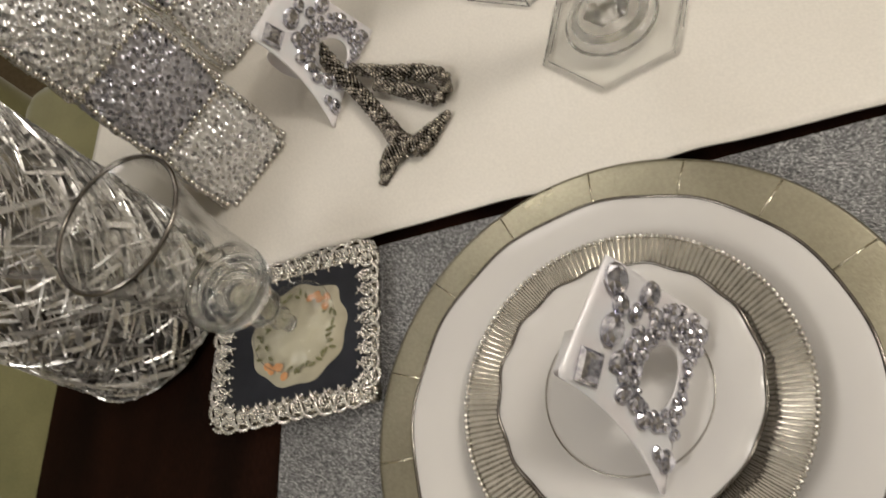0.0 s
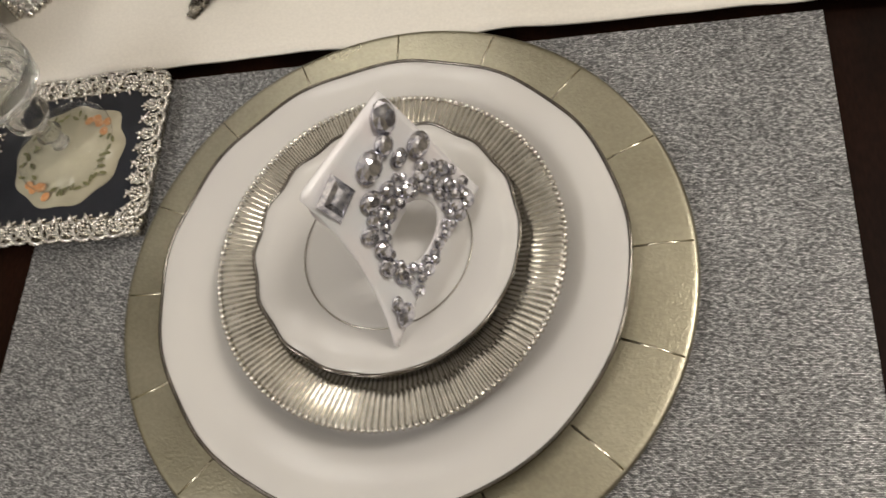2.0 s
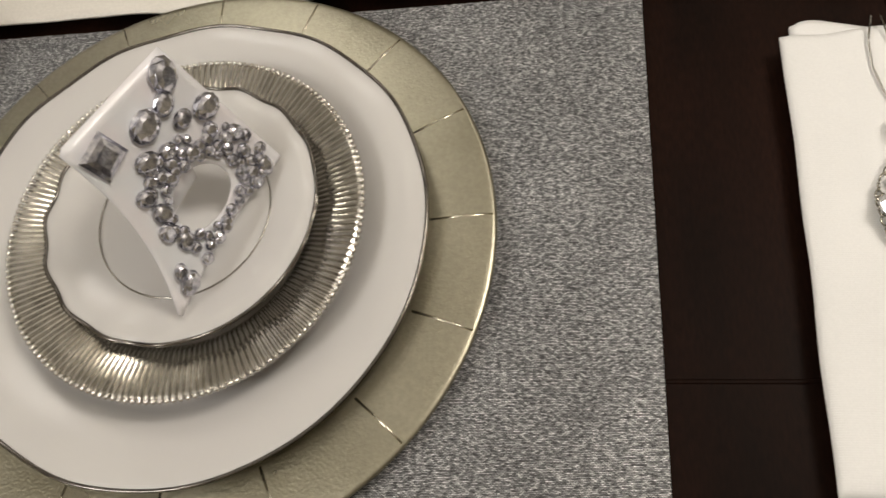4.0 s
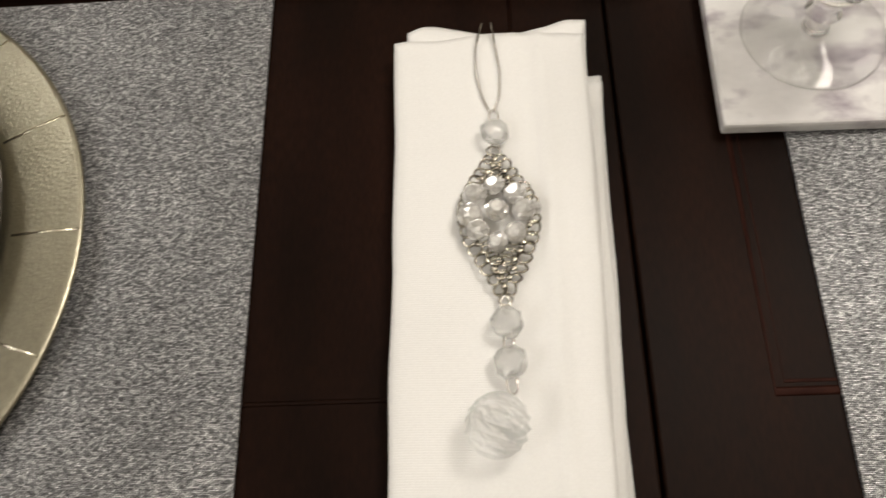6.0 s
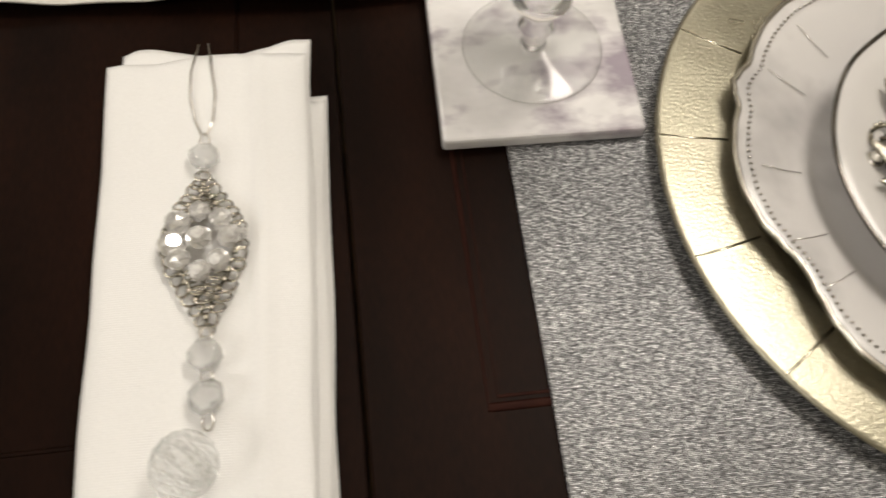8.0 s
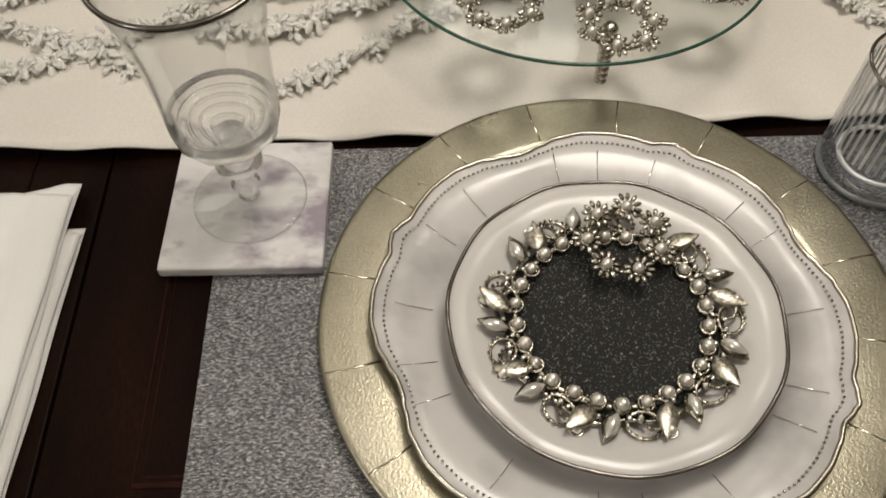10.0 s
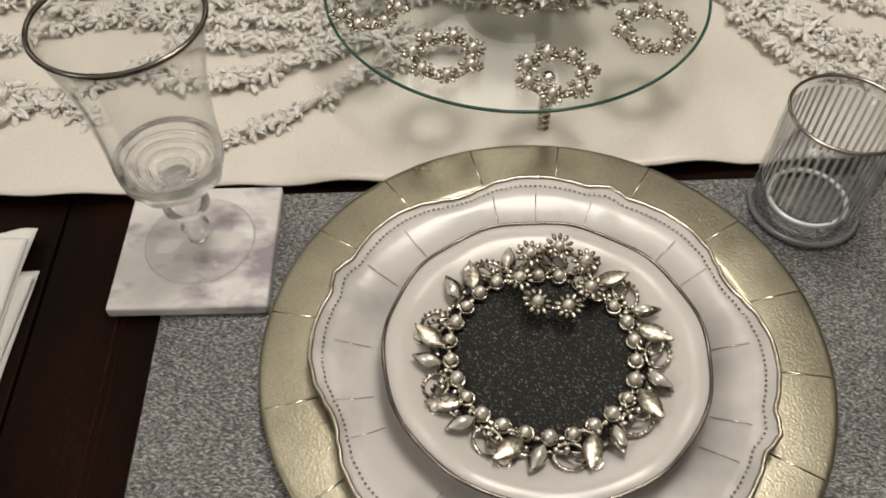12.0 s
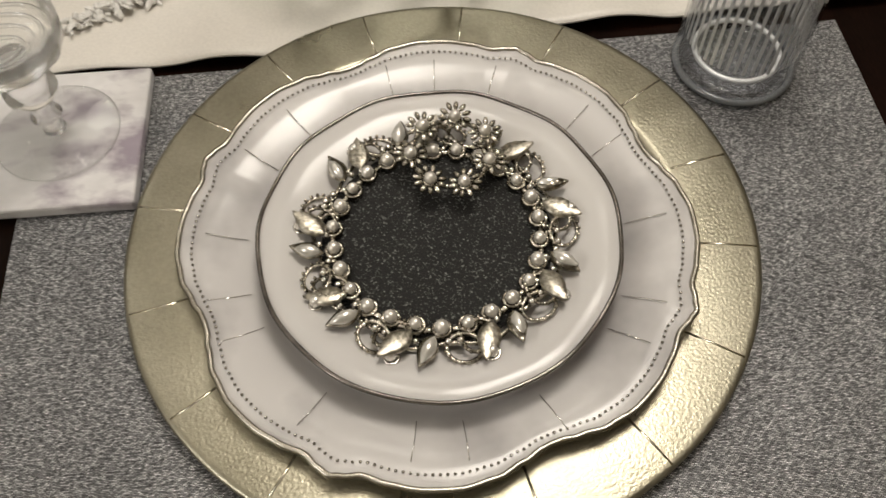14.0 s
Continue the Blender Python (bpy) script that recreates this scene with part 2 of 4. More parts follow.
# Dark mottling puts both tarnish and dark reflections into the colour.
JEWEL_METAL = mat("antique_silver", (0.72, 0.68, 0.59), 0.20, 1.0, (0.22, 0.20, 0.165), 240, (0.40, 0.60), bump=0.5, bump_scale=500, depth=0.001)
BLACK_GLASS = mat("black_glazed_cup", (0.012, 0.012, 0.014), 0.06, 0, (0.02, 0.02, 0.024), 20)


# ---- building helpers ----
def part(name, bm, material, parent=None, label="", smooth=True):
    me = bpy.data.meshes.new(name)
    bmesh.ops.recalc_face_normals(bm, faces=bm.faces[:])
    bm.to_mesh(me)
    bm.free()
    if smooth:
        for p in me.polygons:
            p.use_smooth = True
    me.materials.append(material)
    ob = new(name, me)
    ob.parent = parent
    if label:
        tagged(ob, label)
    return ob


def shared(name, src, parent, m):
    """Another piece on the same mesh."""
    ob = new(name, src.data)
    ob.parent = parent
    ob.matrix_basis = m
    return ob


def thing(name, m, label, category, group=""):
    ob = new(name)
    ob.empty_display_size = 0.02
    ob.matrix_basis = m
    return tagged(ob, label, category, group)


def structure(name, bm, material, label, category, smooth=False):
    return tagged(part(name, bm, material, None, "", smooth), label, category, "", "structure")


def box(bm, x0, y0, z0, x1, y1, z1, bevel=0.0, m=None, seg=2):
    r = bmesh.ops.create_cube(bm, size=1, matrix=Matrix.Translation(((x0 + x1) / 2, (y0 + y1) / 2, (z0 + z1) / 2)) @ Matrix.Diagonal((x1 - x0, y1 - y0, z1 - z0, 1)))
    if m is not None:
        bmesh.ops.transform(bm, matrix=m, verts=r["verts"])
    if bevel:
        es = list({e for v in r["verts"] for e in v.link_edges})
        bmesh.ops.bevel(bm, geom=es, offset=bevel, segments=seg, affect="EDGES", profile=0.5)
    return bm


def grid_faces(bm, rows, wrap):
    for a, b in zip(rows, rows[1:]):
        n = len(a)
        for i in range(n if wrap else n - 1):
            j = (i + 1) % n
            if len({a[i], a[j], b[j], b[i]}) == 4:
                bm.faces.new((a[i], a[j], b[j], b[i]))


def lathe(profile, n=96, shape=None, bm=None):
    """Turn a profile of (r, z) about z. shape(angle, r, z) may give an uneven (r, z)."""
    bm = bm or bmesh.new()
    rows = []
    for r, z in profile:
        if r < 1e-6:
            v = bm.verts.new((0, 0, z))
            rows.append([v] * n)
            continue
        row = []
        for i in range(n):
            a = 2 * math.pi * i / n
            rr, zz = shape(a, r, z) if shape else (r, z)
            row.append(bm.verts.new((rr * math.cos(a), rr * math.sin(a), zz)))
        rows.append(row)
    for a, b in zip(rows, rows[1:]):
        for i in range(n):
            j = (i + 1) % n
            vs = []
            for v in (a[i], a[j], b[j], b[i]):
                if v not in vs:
                    vs.append(v)
            if len(vs) > 2:
                bm.faces.new(vs)
    return bm


def tube(pts, rad, n=8, closed=False, bm=None, flat=1.0):
    """A round rod along points; rad is a number or one a point."""
    bm = bm or bmesh.new()
    pts = [Vector(p) for p in pts]
    k = len(pts)
    rows = []
    up = Vector((0, 0, 1))
    for i, p in enumerate(pts):
        d = (pts[(i + 1) % k] - pts[i - 1]) if closed else (pts[min(i + 1, k - 1)] - pts[max(i - 1, 0)])
        d.normalize()
        u = d.cross(up if abs(d.z) < 0.95 else Vector((1, 0, 0))).normalized()
        w = u.cross(d)
        r = rad[i] if isinstance(rad, (list, tuple)) else rad
        rows.append([bm.verts.new(p + u * r * math.cos(2 * math.pi * j / n) + w * r * flat * math.sin(2 * math.pi * j / n)) for j in range(n)])
    if closed:
        rows.append(rows[0])
    grid_faces(bm, rows, True)
    if not closed:
        bm.faces.new(rows[0][::-1])
        bm.faces.new(rows[-1])
    return bm


def ball(r, seg=12, rings=8, bm=None, m=None):
    bm = bm or bmesh.new()
    bmesh.ops.create_uvsphere(bm, u_segments=seg, v_segments=rings, radius=r, matrix=m or Matrix())
    return bm


def gem(r, h, n=8, bm=None, m=None, oval=1.0, twist=0.5):
    """A faceted stone: flat table, crown and short girdle, resting on z = 0."""
    bm = bm or bmesh.new()
    m = m or Matrix()
    rows = []
    for k, (f, z) in enumerate(((0.92, 0.0), (1.0, 0.3 * h), (0.78, 0.75 * h), (0.48, h))):
        off = twist * (k % 2)
        rows.append([bm.verts.new(m @ Vector((f * r * math.cos(2 * math.pi * (i + off) / n), f * r * oval * math.sin(2 * math.pi * (i + off) / n), z))) for i in range(n)])
    for a, b in zip(rows, rows[1:]):
        for i in range(n):
            j = (i + 1) % n
            bm.faces.new((a[i], a[j], b[i]))
            bm.faces.new((a[j], b[j], b[i]))
    bm.faces.new(rows[-1])
    bm.faces.new(rows[0][::-1])
    return bm


# ---- room ----
TABLE_L, TABLE_R, TABLE_Y0, TABLE_Y1 = -0.535, 1.75, -0.30, 1.00
bm = box(bmesh.new(), -2.6, -2.4, -0.80, 3.6, 3.4, -0.76)
structure("floor", bm, CARPET, "brown carpeted dining room floor", "floor")
# Ceiling and walls stay out of view; added to bounce light and fill reflections.
bm = box(bmesh.new(), -2.6, -2.4, 1.70, 3.6, 3.4, 1.75)
structure("ceiling", bm, CEIL, "unseen white ceiling added to bounce light", "ceiling")
for nm, b6 in (("wall_north", (-2.6, 3.4, -0.8, 3.6, 3.5, 1.75)), ("wall_south", (-2.6, -2.5, -0.8, 3.6, -2.4, 1.75)),
               ("wall_west", (-2.7, -2.5, -0.8, -2.6, 3.5, 1.75)), ("wall_east", (3.6, -2.5, -0.8, 3.7, 3.5, 1.75))):
    structure(nm, box(bmesh.new(), *b6), WALL, "unseen cream wall added for bounce and reflections", "wall")

# ---- the table ----
table = thing("dining_table", pose(0, 0, 0), "dark mahogany dining table with inlaid grooves on its top", "table")
bm = box(bmesh.new(), TABLE_L, TABLE_Y0, -0.035, 0.378, TABLE_Y1, 0.0, 0.0012)
part("tabletop", bm, WOOD, table, "dark mahogany leaf of the top", False)
bm = box(bmesh.new(), 0.3795, TABLE_Y0, -0.035, TABLE_R, TABLE_Y1, 0.0, 0.0012)
part("tabletop", bm, WOOD, table, "dark mahogany leaf of the top", False)
for px in (TABLE_L + 0.12, TABLE_R - 0.12):
    for py in (TABLE_Y0 + 0.1, TABLE_Y1 - 0.1):
        bm = lathe([(0, -0.76), (0.03, -0.76), (0.035, -0.6), (0.045, -0.2), (0.05, -0.035), (0, -0.035)], 20)
        ob = part("leg", bm, WOOD, table)
        ob.location = (px, py, 0)


def inlay(pts, w=0.0021, stain=GROOVE):
    bm = tube(pts, w, 6, flat=0.35)
    part("inlay", bm, stain, table, "narrow reddish groove line")


inlay([(0.431, 0.235, 0.0), (0.431, 0.0, 0.0), (1.6, 0.0, 0.0)])
inlay([(0.4355, 0.235, 0.0), (0.4355, 0.0045, 0.0), (1.6, 0.0045, 0.0)], 0.0008)
inlay([(-0.5, 0.002, 0.0), (0.325, 0.002, 0.0), (0.329, 0.235, 0.0)], 0.0012, WOOD)


# ---- cloths ----
def placemat(x0, y0, x1, y1, label):
    bm = bmesh.new()
    nx, ny = 40, 28
    rows = [[bm.verts.new((x0 + (x1 - x0) * i / nx, y0 + (y1 - y0) * j / ny, 0.0022 + 0.0004 * noise.noise((i * 0.3, j * 0.3, x0)))) for i in range(nx + 1)] for j in range(ny + 1)]
    grid_faces(bm, rows, False)
    r = bmesh.ops.extrude_face_region(bm, geom=bm.faces[:])
    for v in r["geom"]:
        if isinstance(v, bmesh.types.BMVert):
            v.co.z = 0.0002
    return tagged(part("placemat", bm, MAT_CLOTH, None, "", False), label, "placemat", "placemats on the table")


placemat(-0.295, -0.115, 0.200, 0.232, "grey woven placemat with silver thread on dark wood")
placemat(0.458, -0.115, 0.953, 0.224, "grey woven placemat with silver thread on dark wood")

bm = bmesh.new()
nx, ny = 420, 60
RUN0, RUN1 = 0.234, 0.66
rows = []
for j in range(ny + 1):
    row = []
    for i in range(nx + 1):
        x = -0.56 + 2.2 * i / nx
        v = j / ny
        y = RUN0 + (RUN1 - RUN0) * v + 0.004 * math.sin(x * 5.2 + 2.0) * (1 - v) - 0.008 * math.exp(-((x - 0.37) / 0.11) ** 2) * (1 - v)
        fold = noise.noise((x * 14, y * 5, 3.1)) * math.exp(-((y - RUN0) / 0.07) ** 2)
        z = 0.0036 + 0.0062 * max(0, fold) + 0.0042 * noise.noise((x * 24 + y * 9, y * 5, 7.7)) * math.exp(-((y - RUN0) / 0.075) ** 2) + 0.0034 + 0.0012 * noise.noise((x * 5, y * 6, 0.5)) + 0.0010 * noise.noise((x * 20 + y * 6, y * 7, 4.4)) - 0.0030 * min(1, (y - RUN0) / 0.12)
        if x < TABLE_L - 0.004:
            z -= (TABLE_L - 0.004 - x) * 6
            x = TABLE_L - 0.004
        row.append(bm.verts.new((x, y, max(z, -0.3))))
    rows.append(row)
grid_faces(bm, rows, False)
runner = tagged(part("table_runner", bm, SATIN), "ivory satin table runner along the table middle", "table runner")
runner.modifiers.new("thickness", "SOLIDIFY").thickness = 0.0015


# ---- dinnerware ----
def charger(cx, cy, turn, slits, label):
    t = thing("charger_plate", pose(cx, cy, 0.0025, 0, 0, turn), label, "charger plate", "charger plates")
    prof = [(0, 0), (0.105, 0), (0.112, 0.001), (0.126, 0.0086), (0.160, 0.0088), (0.165, 0.0088), (0.1655, 0.0098), (0.1645, 0.0108), (0.1630, 0.0111), (0.1615, 0.0112), (0.1310, 0.0109), (0.1295, 0.0108), (0.1280, 0.0104), (0.1265, 0.0096), (0.113, 0.0035), (0.108, 0.0025), (0, 0.0025)]
    part("body", lathe(prof, 128), CHARGER, t)
    bm = bmesh.new()
    pts = [(0.131, 0, 0.0108), (0.148, 0.0004, 0.0109), (0.1635, 0, 0.0109)]
    c = part("crease", tube(pts, 0.0008, 6, flat=0.6), CREASE, t, "pressed crease across the rim")
    bm.free()
    for k in range(1, slits):
        shared("crease", c, t, pose(0, 0, 0, 0, 0, 360 * k / slits + random.uniform(-1.5, 1.5)))
    return t


charger(-0.044, 0.0756, 3.5, 16, "champagne silver foil charger plate with creased rim on a placemat")
charger(0.690, 0.0885, 11, 16, "champagne silver foil charger plate with creased rim on a placemat")


def plate(name, cx, cy, z, radius, height, well, material, label, shape, band, segs=192, band_mat=None):
    t = thing(name, pose(cx, cy, z), label, "plate", "stacked plates")
    R, h = radius, height
    prof = [(0, 0), (well * 0.9, 0), (well, 0.0004), (well + (R - well) * 0.22, h * 0.36), (R * 0.985, h - 0.0012), (R, h), (R * 0.993, h + 0.0006),
            (well + (R - well) * 0.62, h * 0.70 + 0.0016), (well + (R - well) * 0.24, h * 0.37 + 0.0020), (well + (R - well) * 0.10, h * 0.16 + 0.0022), (well, 0.0028), (well * 0.93, 0.0022), (0, 0.0022)]
    part("body", lathe(prof, segs, lambda a, r, zz: shape(a, r, zz)), material, t)
    if band:
        pts = []
        for i in range(segs):
            a = 2 * math.pi * i / segs
            rr, zz = shape(a, R, h + 0.0006)
            pts.append((rr * math.cos(a), rr * math.sin(a), zz))
        part("rim_band", tube(pts, band, 6, True), band_mat or RIM_DARK, t, "thin silver line along the rim")
    return t


def wavy(count, amp, lift, R, phase=0.0):
    def f(a, r, z):
        k = max(0.0, (r / R - 0.72) / 0.28) ** 2
        w = math.sin(count * a + phase)
        return r * (1 + amp * k * w), z + lift * k * w
    return f


plate("dinner_plate", -0.0455, 0.0755, 0.0060, 0.133, 0.019, 0.088, CERAMIC, "white porcelain dinner plate with a wavy silver rim", wavy(13, 0.0026, 0.0006, 0.133), 0.0011)


def ribbed_plate(cx, cy, z):
    t = thing("salad_plate", pose(cx, cy, z), "clear and silver ribbed plate with a beaded edge", "plate", "stacked plates")
    n = 688

    def f(a, r, zz):
        k = 1.0 if r > 0.070 else 0.0
        return r, zz + 0.0014 * k * (1 if (int(a / (2 * math.pi) * n + 0.5) % 4) < 2 else -0.4)
    prof = [(0, 0), (0.062, 0), (0.069, 0.001), (0.072, 0.004), (0.0965, 0.0085), (0.0975, 0.0095), (0.0955, 0.0105), (0.072, 0.0060), (0.068, 0.003), (0.060, 0.002), (0, 0.002)]
    part("body", lathe(prof, n, f), SILVER, t, "", False)
    b = part("bead", ball(0.00165, 8, 6), SILVER, t, "small silver bead on the edge")
    b.location = (0.0976, 0, 0.0102)
    for k in range(1, 172):
        a = 2 * math.pi * k / 172
        shared("bead", b, t, Matrix.Translation((0.0976 * math.cos(a), 0.0976 * math.sin(a), 0.0102)))
    return t


ribbed_plate(-0.0424, 0.0810, 0.0200)
p = plate("dessert_plate", -0.0420, 0.0840, 0.0262, 0.0742, 0.0095, 0.047, CERAMIC, "small white porcelain plate with scalloped silver rim", wavy(16, 0.0065, 0.0009, 0.0742, 0.5), 0.0011)
part("ring_line", tube([(0.0475 * math.cos(2 * math.pi * i / 96), 0.0475 * math.sin(2 * math.pi * i / 96), 0.0032) for i in range(96)], 0.0005, 5, True), DARK_SILVER, p, "thin grey ring round the well")


def baroque(R):
    """Four outward points with a broad lobe on either side of each, and soft notches between."""
    steps = ((0.0, 0.026), (0.025, 0.014), (0.07, -0.008), (0.13, 0.004), (0.20, 0.013), (0.28, 0.012), (0.36, -0.006), (0.43, -0.036), (0.475, -0.055), (0.5, -0.058))

    def f(a, r, z):
        k = max(0.0, (r / R - 0.70) / 0.30) ** 1.5
        u = ((math.degrees(a) - 64) / 90.0) % 1.0
        u = min(u, 1 - u)
        for (u0, g0), (u1, g1) in zip(steps, steps[1:]):
            if u <= u1:
                w = (u - u0) / (u1 - u0)
                g = g0 + (g1 - g0) * w * w * (3 - 2 * w)
                break
        return r * (1 + k * g), z + 0.05 * R * k * g
    return f


pl2 = plate("dinner_plate", 0.687, 0.0800, 0.0060, 0.1300, 0.018, 0.088, PLASTIC, "pearly white scalloped plate with dotted silver edge", baroque(0.130), 0.0015, 480, FOIL_RIM)
dot = part("edge_dot", ball(0.00085, 6, 4), DARK_SILVER, pl2, "tiny silver dot inside the edge")
f2 = baroque(0.130)
for k in range(240):
    a = 2 * math.pi * k / 240
    rr, zz = f2(a, 0.1235, 0.0178)
    m4 = Matrix.Translation((rr * math.cos(a), rr * math.sin(a), zz))
    if k == 0:
        dot.matrix_basis = m4
    else:
        shared("edge_dot", dot, pl2, m4)

line0 = None
for k in range(17):
    m4 = pose(0, 0, 0, 0, 0, 360 / 17 * k + random.uniform(-7, 7))
    if line0 is None:
        line0 = part("press_line", tube([(0.098, 0, 0.0096), (0.108, 0.0003, 0.0128), (0.119, 0, 0.0167)], 0.00025, 5), SILVER, pl2, "fine pressed line across the rim")
        line0.matrix_basis = m4
    else:
        shared("press_line", line0, pl2, m4)

plate("salad_plate", 0.6882, 0.0755, 0.0190, 0.0906, 0.0125, 0.060, CERAMIC, "white porcelain salad plate with dark wavy rim line", wavy(11, 0.004, 0.0004, 0.0906), 0.0012)


# ---- coaster, napkin ----
bm = box(bmesh.new(), -0.0495, -0.0495, 0, 0.0495, 0.0495, 0.0085, 0.0018)
mc = tagged(part("marble_coaster", bm, MARBLE, None, "", False), "square white marble coaster with purple grey veins", "coaster")
mc.matrix_basis = pose(0.4765, 0.1750, 0.0028, 0, 0, -1.0)


def circle(r, z, n=72):
    return [(r * math.cos(2 * math.pi * i / n), r * math.sin(2 * math.pi * i / n), z) for i in range(n)]


def goblet(m, label):
    t = thing("goblet", m, label, "glass", "goblets")
    part("foot", lathe([(0.006, 0.0004), (0.034, 0.0003), (0.0353, 0.0009), (0.034, 0.0015), (0.016, 0.0028), (0.006, 0.0058)], 72), THIN, t, "thin clear glass foot")
    part("foot_edge", tube(circle(0.0351, 0.0009), 0.0004, 5, True), THIN, t)
    part("stem", lathe([(0, 0.0035), (0.0066, 0.005), (0.0055, 0.013), (0.0090, 0.0170), (0.0065, 0.021), (0.0060, 0.027), (0.0110, 0.0315), (0.0145, 0.0365), (0.0140, 0.0405), (0.0090, 0.0455), (0.0065, 0.050), (0.010, 0.0555), (0, 0.056)], 40), GLASS, t, "knopped clear glass stem")

    def swirl(a, r, z):
        k = max(0.0, min(1.0, (r - 0.006) / 0.018, (0.0750 - z) / 0.004))
        return r * (1 + 0.022 * k * math.sin(9 * a + z * 260)), z
    part("bowl_base", lathe([(0, 0.0563), (0.014, 0.0572), (0.0235, 0.0605), (0.0292, 0.0665), (0.0310, 0.0745), (0.0313, 0.0800), (0.0304, 0.0800), (0.0294, 0.0760), (0.0268, 0.0722), (0.0232, 0.0698), (0.0205, 0.0706), (0.0175, 0.0682), (0.0140, 0.0690), (0.0110, 0.0668), (0.0075, 0.0660), (0.0050, 0.0668), (0, 0.0656)], 90, swirl), GLASS, t, "thick swirled glass bottom of the bowl")
    part("bowl", lathe([(0.0314, 0.0802), (0.0316, 0.100), (0.0338, 0.130), (0.0388, 0.156), (0.0432, 0.1725), (0.0424, 0.1725), (0.0380, 0.156), (0.0330, 0.130), (0.0307, 0.100), (0.0305, 0.0802)], 72, lambda a, r, z: (r * (1 + 0.006 * math.sin(9 * a + z * 60) * max(0.0, (0.14 - z) / 0.052)), z)), THIN, t, "clear thin glass bowl")
    for r, z in ((0.0085, 0.0672), (0.0145, 0.0695), (0.0205, 0.0715), (0.0255, 0.0738)):
        part("bowl_ring", tube([((r + 0.0007 * math.sin(3 * a)) * math.cos(a), (r + 0.0007 * math.sin(3 * a)) * math.sin(a), z) for a in [2 * math.pi * i / 48 for i in range(48)]], 0.0011, 6, True), GLASS, t, "ripple ring in the bowl bottom")
    part("rim_band", tube(circle(0.0428, 0.1728), 0.0015, 6, True), RIM_DARK, t, "dark silver rim line")
    return t


goblet(pose(0.4775, 0.1780, 0.0114), "clear glass goblet with silver rim on marble coaster")
goblet(pose(-0.279, 0.1755, 0.0170), "clear glass goblet with silver rim on jewelled coaster")


def napkin(m):
    t = thing("napkin", m, "folded white damask napkin lying on dark wood", "napkin")

    def layer(x0, y0, x1, y1, z, wave, ridge):
        bm = bmesh.new()
        nx, ny = 36, 70
        rows = []
        for j in range(ny + 1):
            row = []
            for i in range(nx + 1):
                u, v = i / nx, j / ny
                x, y = x0 + (x1 - x0) * u, y0 + (y1 - y0) * v
                edge = min(u, 1 - u, v * 2, (1 - v) * 2)
                zz = z + 0.0030 * (1 - math.exp(-edge * 22)) + 0.0022 * noise.noise((x * 18, y * 6, z * 300)) * min(1, edge * 8)
                zz += ridge * math.exp(-((u - 0.80 + 0.05 * v) / 0.035) ** 2) - 0.6 * ridge * math.exp(-((u - 0.70) / 0.05) ** 2)
                zz += 0.0016 * max(0.0, math.sin(u * 9 + 1)) * v ** 8
                top = wave * (math.sin(u * 7.5 + z * 900) * 0.6 + 0.7 * min(1.0, max(0.0, (u - 0.78) / 0.12)) - 0.5 * math.exp(-(u / 0.05) ** 2)) * v ** 3
                row.append(bm.verts.new((x * (0.955 + 0.045 * v) + 0.0016 * noise.noise((y * 16, z * 900, 1)), y + top + 0.0014 * noise.noise((x * 25, z * 700, 5)) * v, zz)))
            rows.append(row)
        grid_faces(bm, rows, False)
        r = bmesh.ops.extrude_face_region(bm, geom=bm.faces[:])
        for v in r["geom"]:
            if isinstance(v, bmesh.types.BMVert):
                v.co.z = z - 0.0004
        part("fold", bm, NAPKIN, t)
    layer(-0.0440, -0.116, 0.0560, 0.0970, 0.0006, 0.0040, 0.0)
    layer(-0.0440, -0.116, 0.0545, 0.0965, 0.0042, 0.0020, 0.0)
    layer(-0.0430, -0.1165, 0.0490, 0.1265, 0.0078, 0.0048, 0.0)
    layer(-0.0485, -0.1170, 0.0480, 0.1205, 0.0114, 0.0036, 0.0016)
    return t


napkin(pose(0.315, 0.0655, 0.0002, 0, 0, -1.2))


# ---- chair at the table's end ----
chair = thing("dining_chair", pose(-0.82, 0.45, -0.76), "olive green velvet dining chair at the table end", "chair")
part("seat", box(bmesh.new(), -0.24, -0.42, 0.36, 0.27, 0.42, 0.52, 0.05, None, 5), OLIVE, chair)
part("backrest", box(bmesh.new(), -0.33, -0.42, 0.40, -0.22, 0.42, 1.02, 0.05, None, 5), OLIVE, chair)
for px in (-0.26, 0.22):
    for py in (-0.36, 0.36):
        part("leg", box(bmesh.new(), px - 0.02, py - 0.02, 0.0, px + 0.02, py + 0.02, 0.38, 0.004), WOOD, chair)


# ---- jewelled coaster ----
jc = thing("jewelled_coaster", pose(-0.281, 0.1695, 0.0026, 0, 0, 1.5), "square silver jewelled frame coaster with a painted dish", "coaster")
W2, H2, BAR = 0.0715, 0.0640, 0.0180
part("backing", box(bmesh.new(), -W2 + 0.006, -H2 + 0.006, 0.0, W2 - 0.006, H2 - 0.006, 0.0105, 0.001), NAVY, jc, "dark navy panel", False)
for b6 in ((-W2 + 0.003, -H2 + 0.003, 0.001, W2 - 0.003, -H2 + BAR + 0.001, 0.0108), (-W2 + 0.003, H2 - BAR - 0.001, 0.001, W2 - 0.003, H2 - 0.003, 0.0108),
           (-W2 + 0.003, -H2 + BAR, 0.001, -W2 + BAR - 0.001, H2 - BAR, 0.0105), (W2 - BAR + 0.001, -H2 + BAR, 0.001, W2 - 0.003, H2 - BAR, 0.0105)):
    part("frame_bar", box(bmesh.new(), *b6, 0.004, None, 3), JEWEL_METAL, jc, "ornate silver bar")


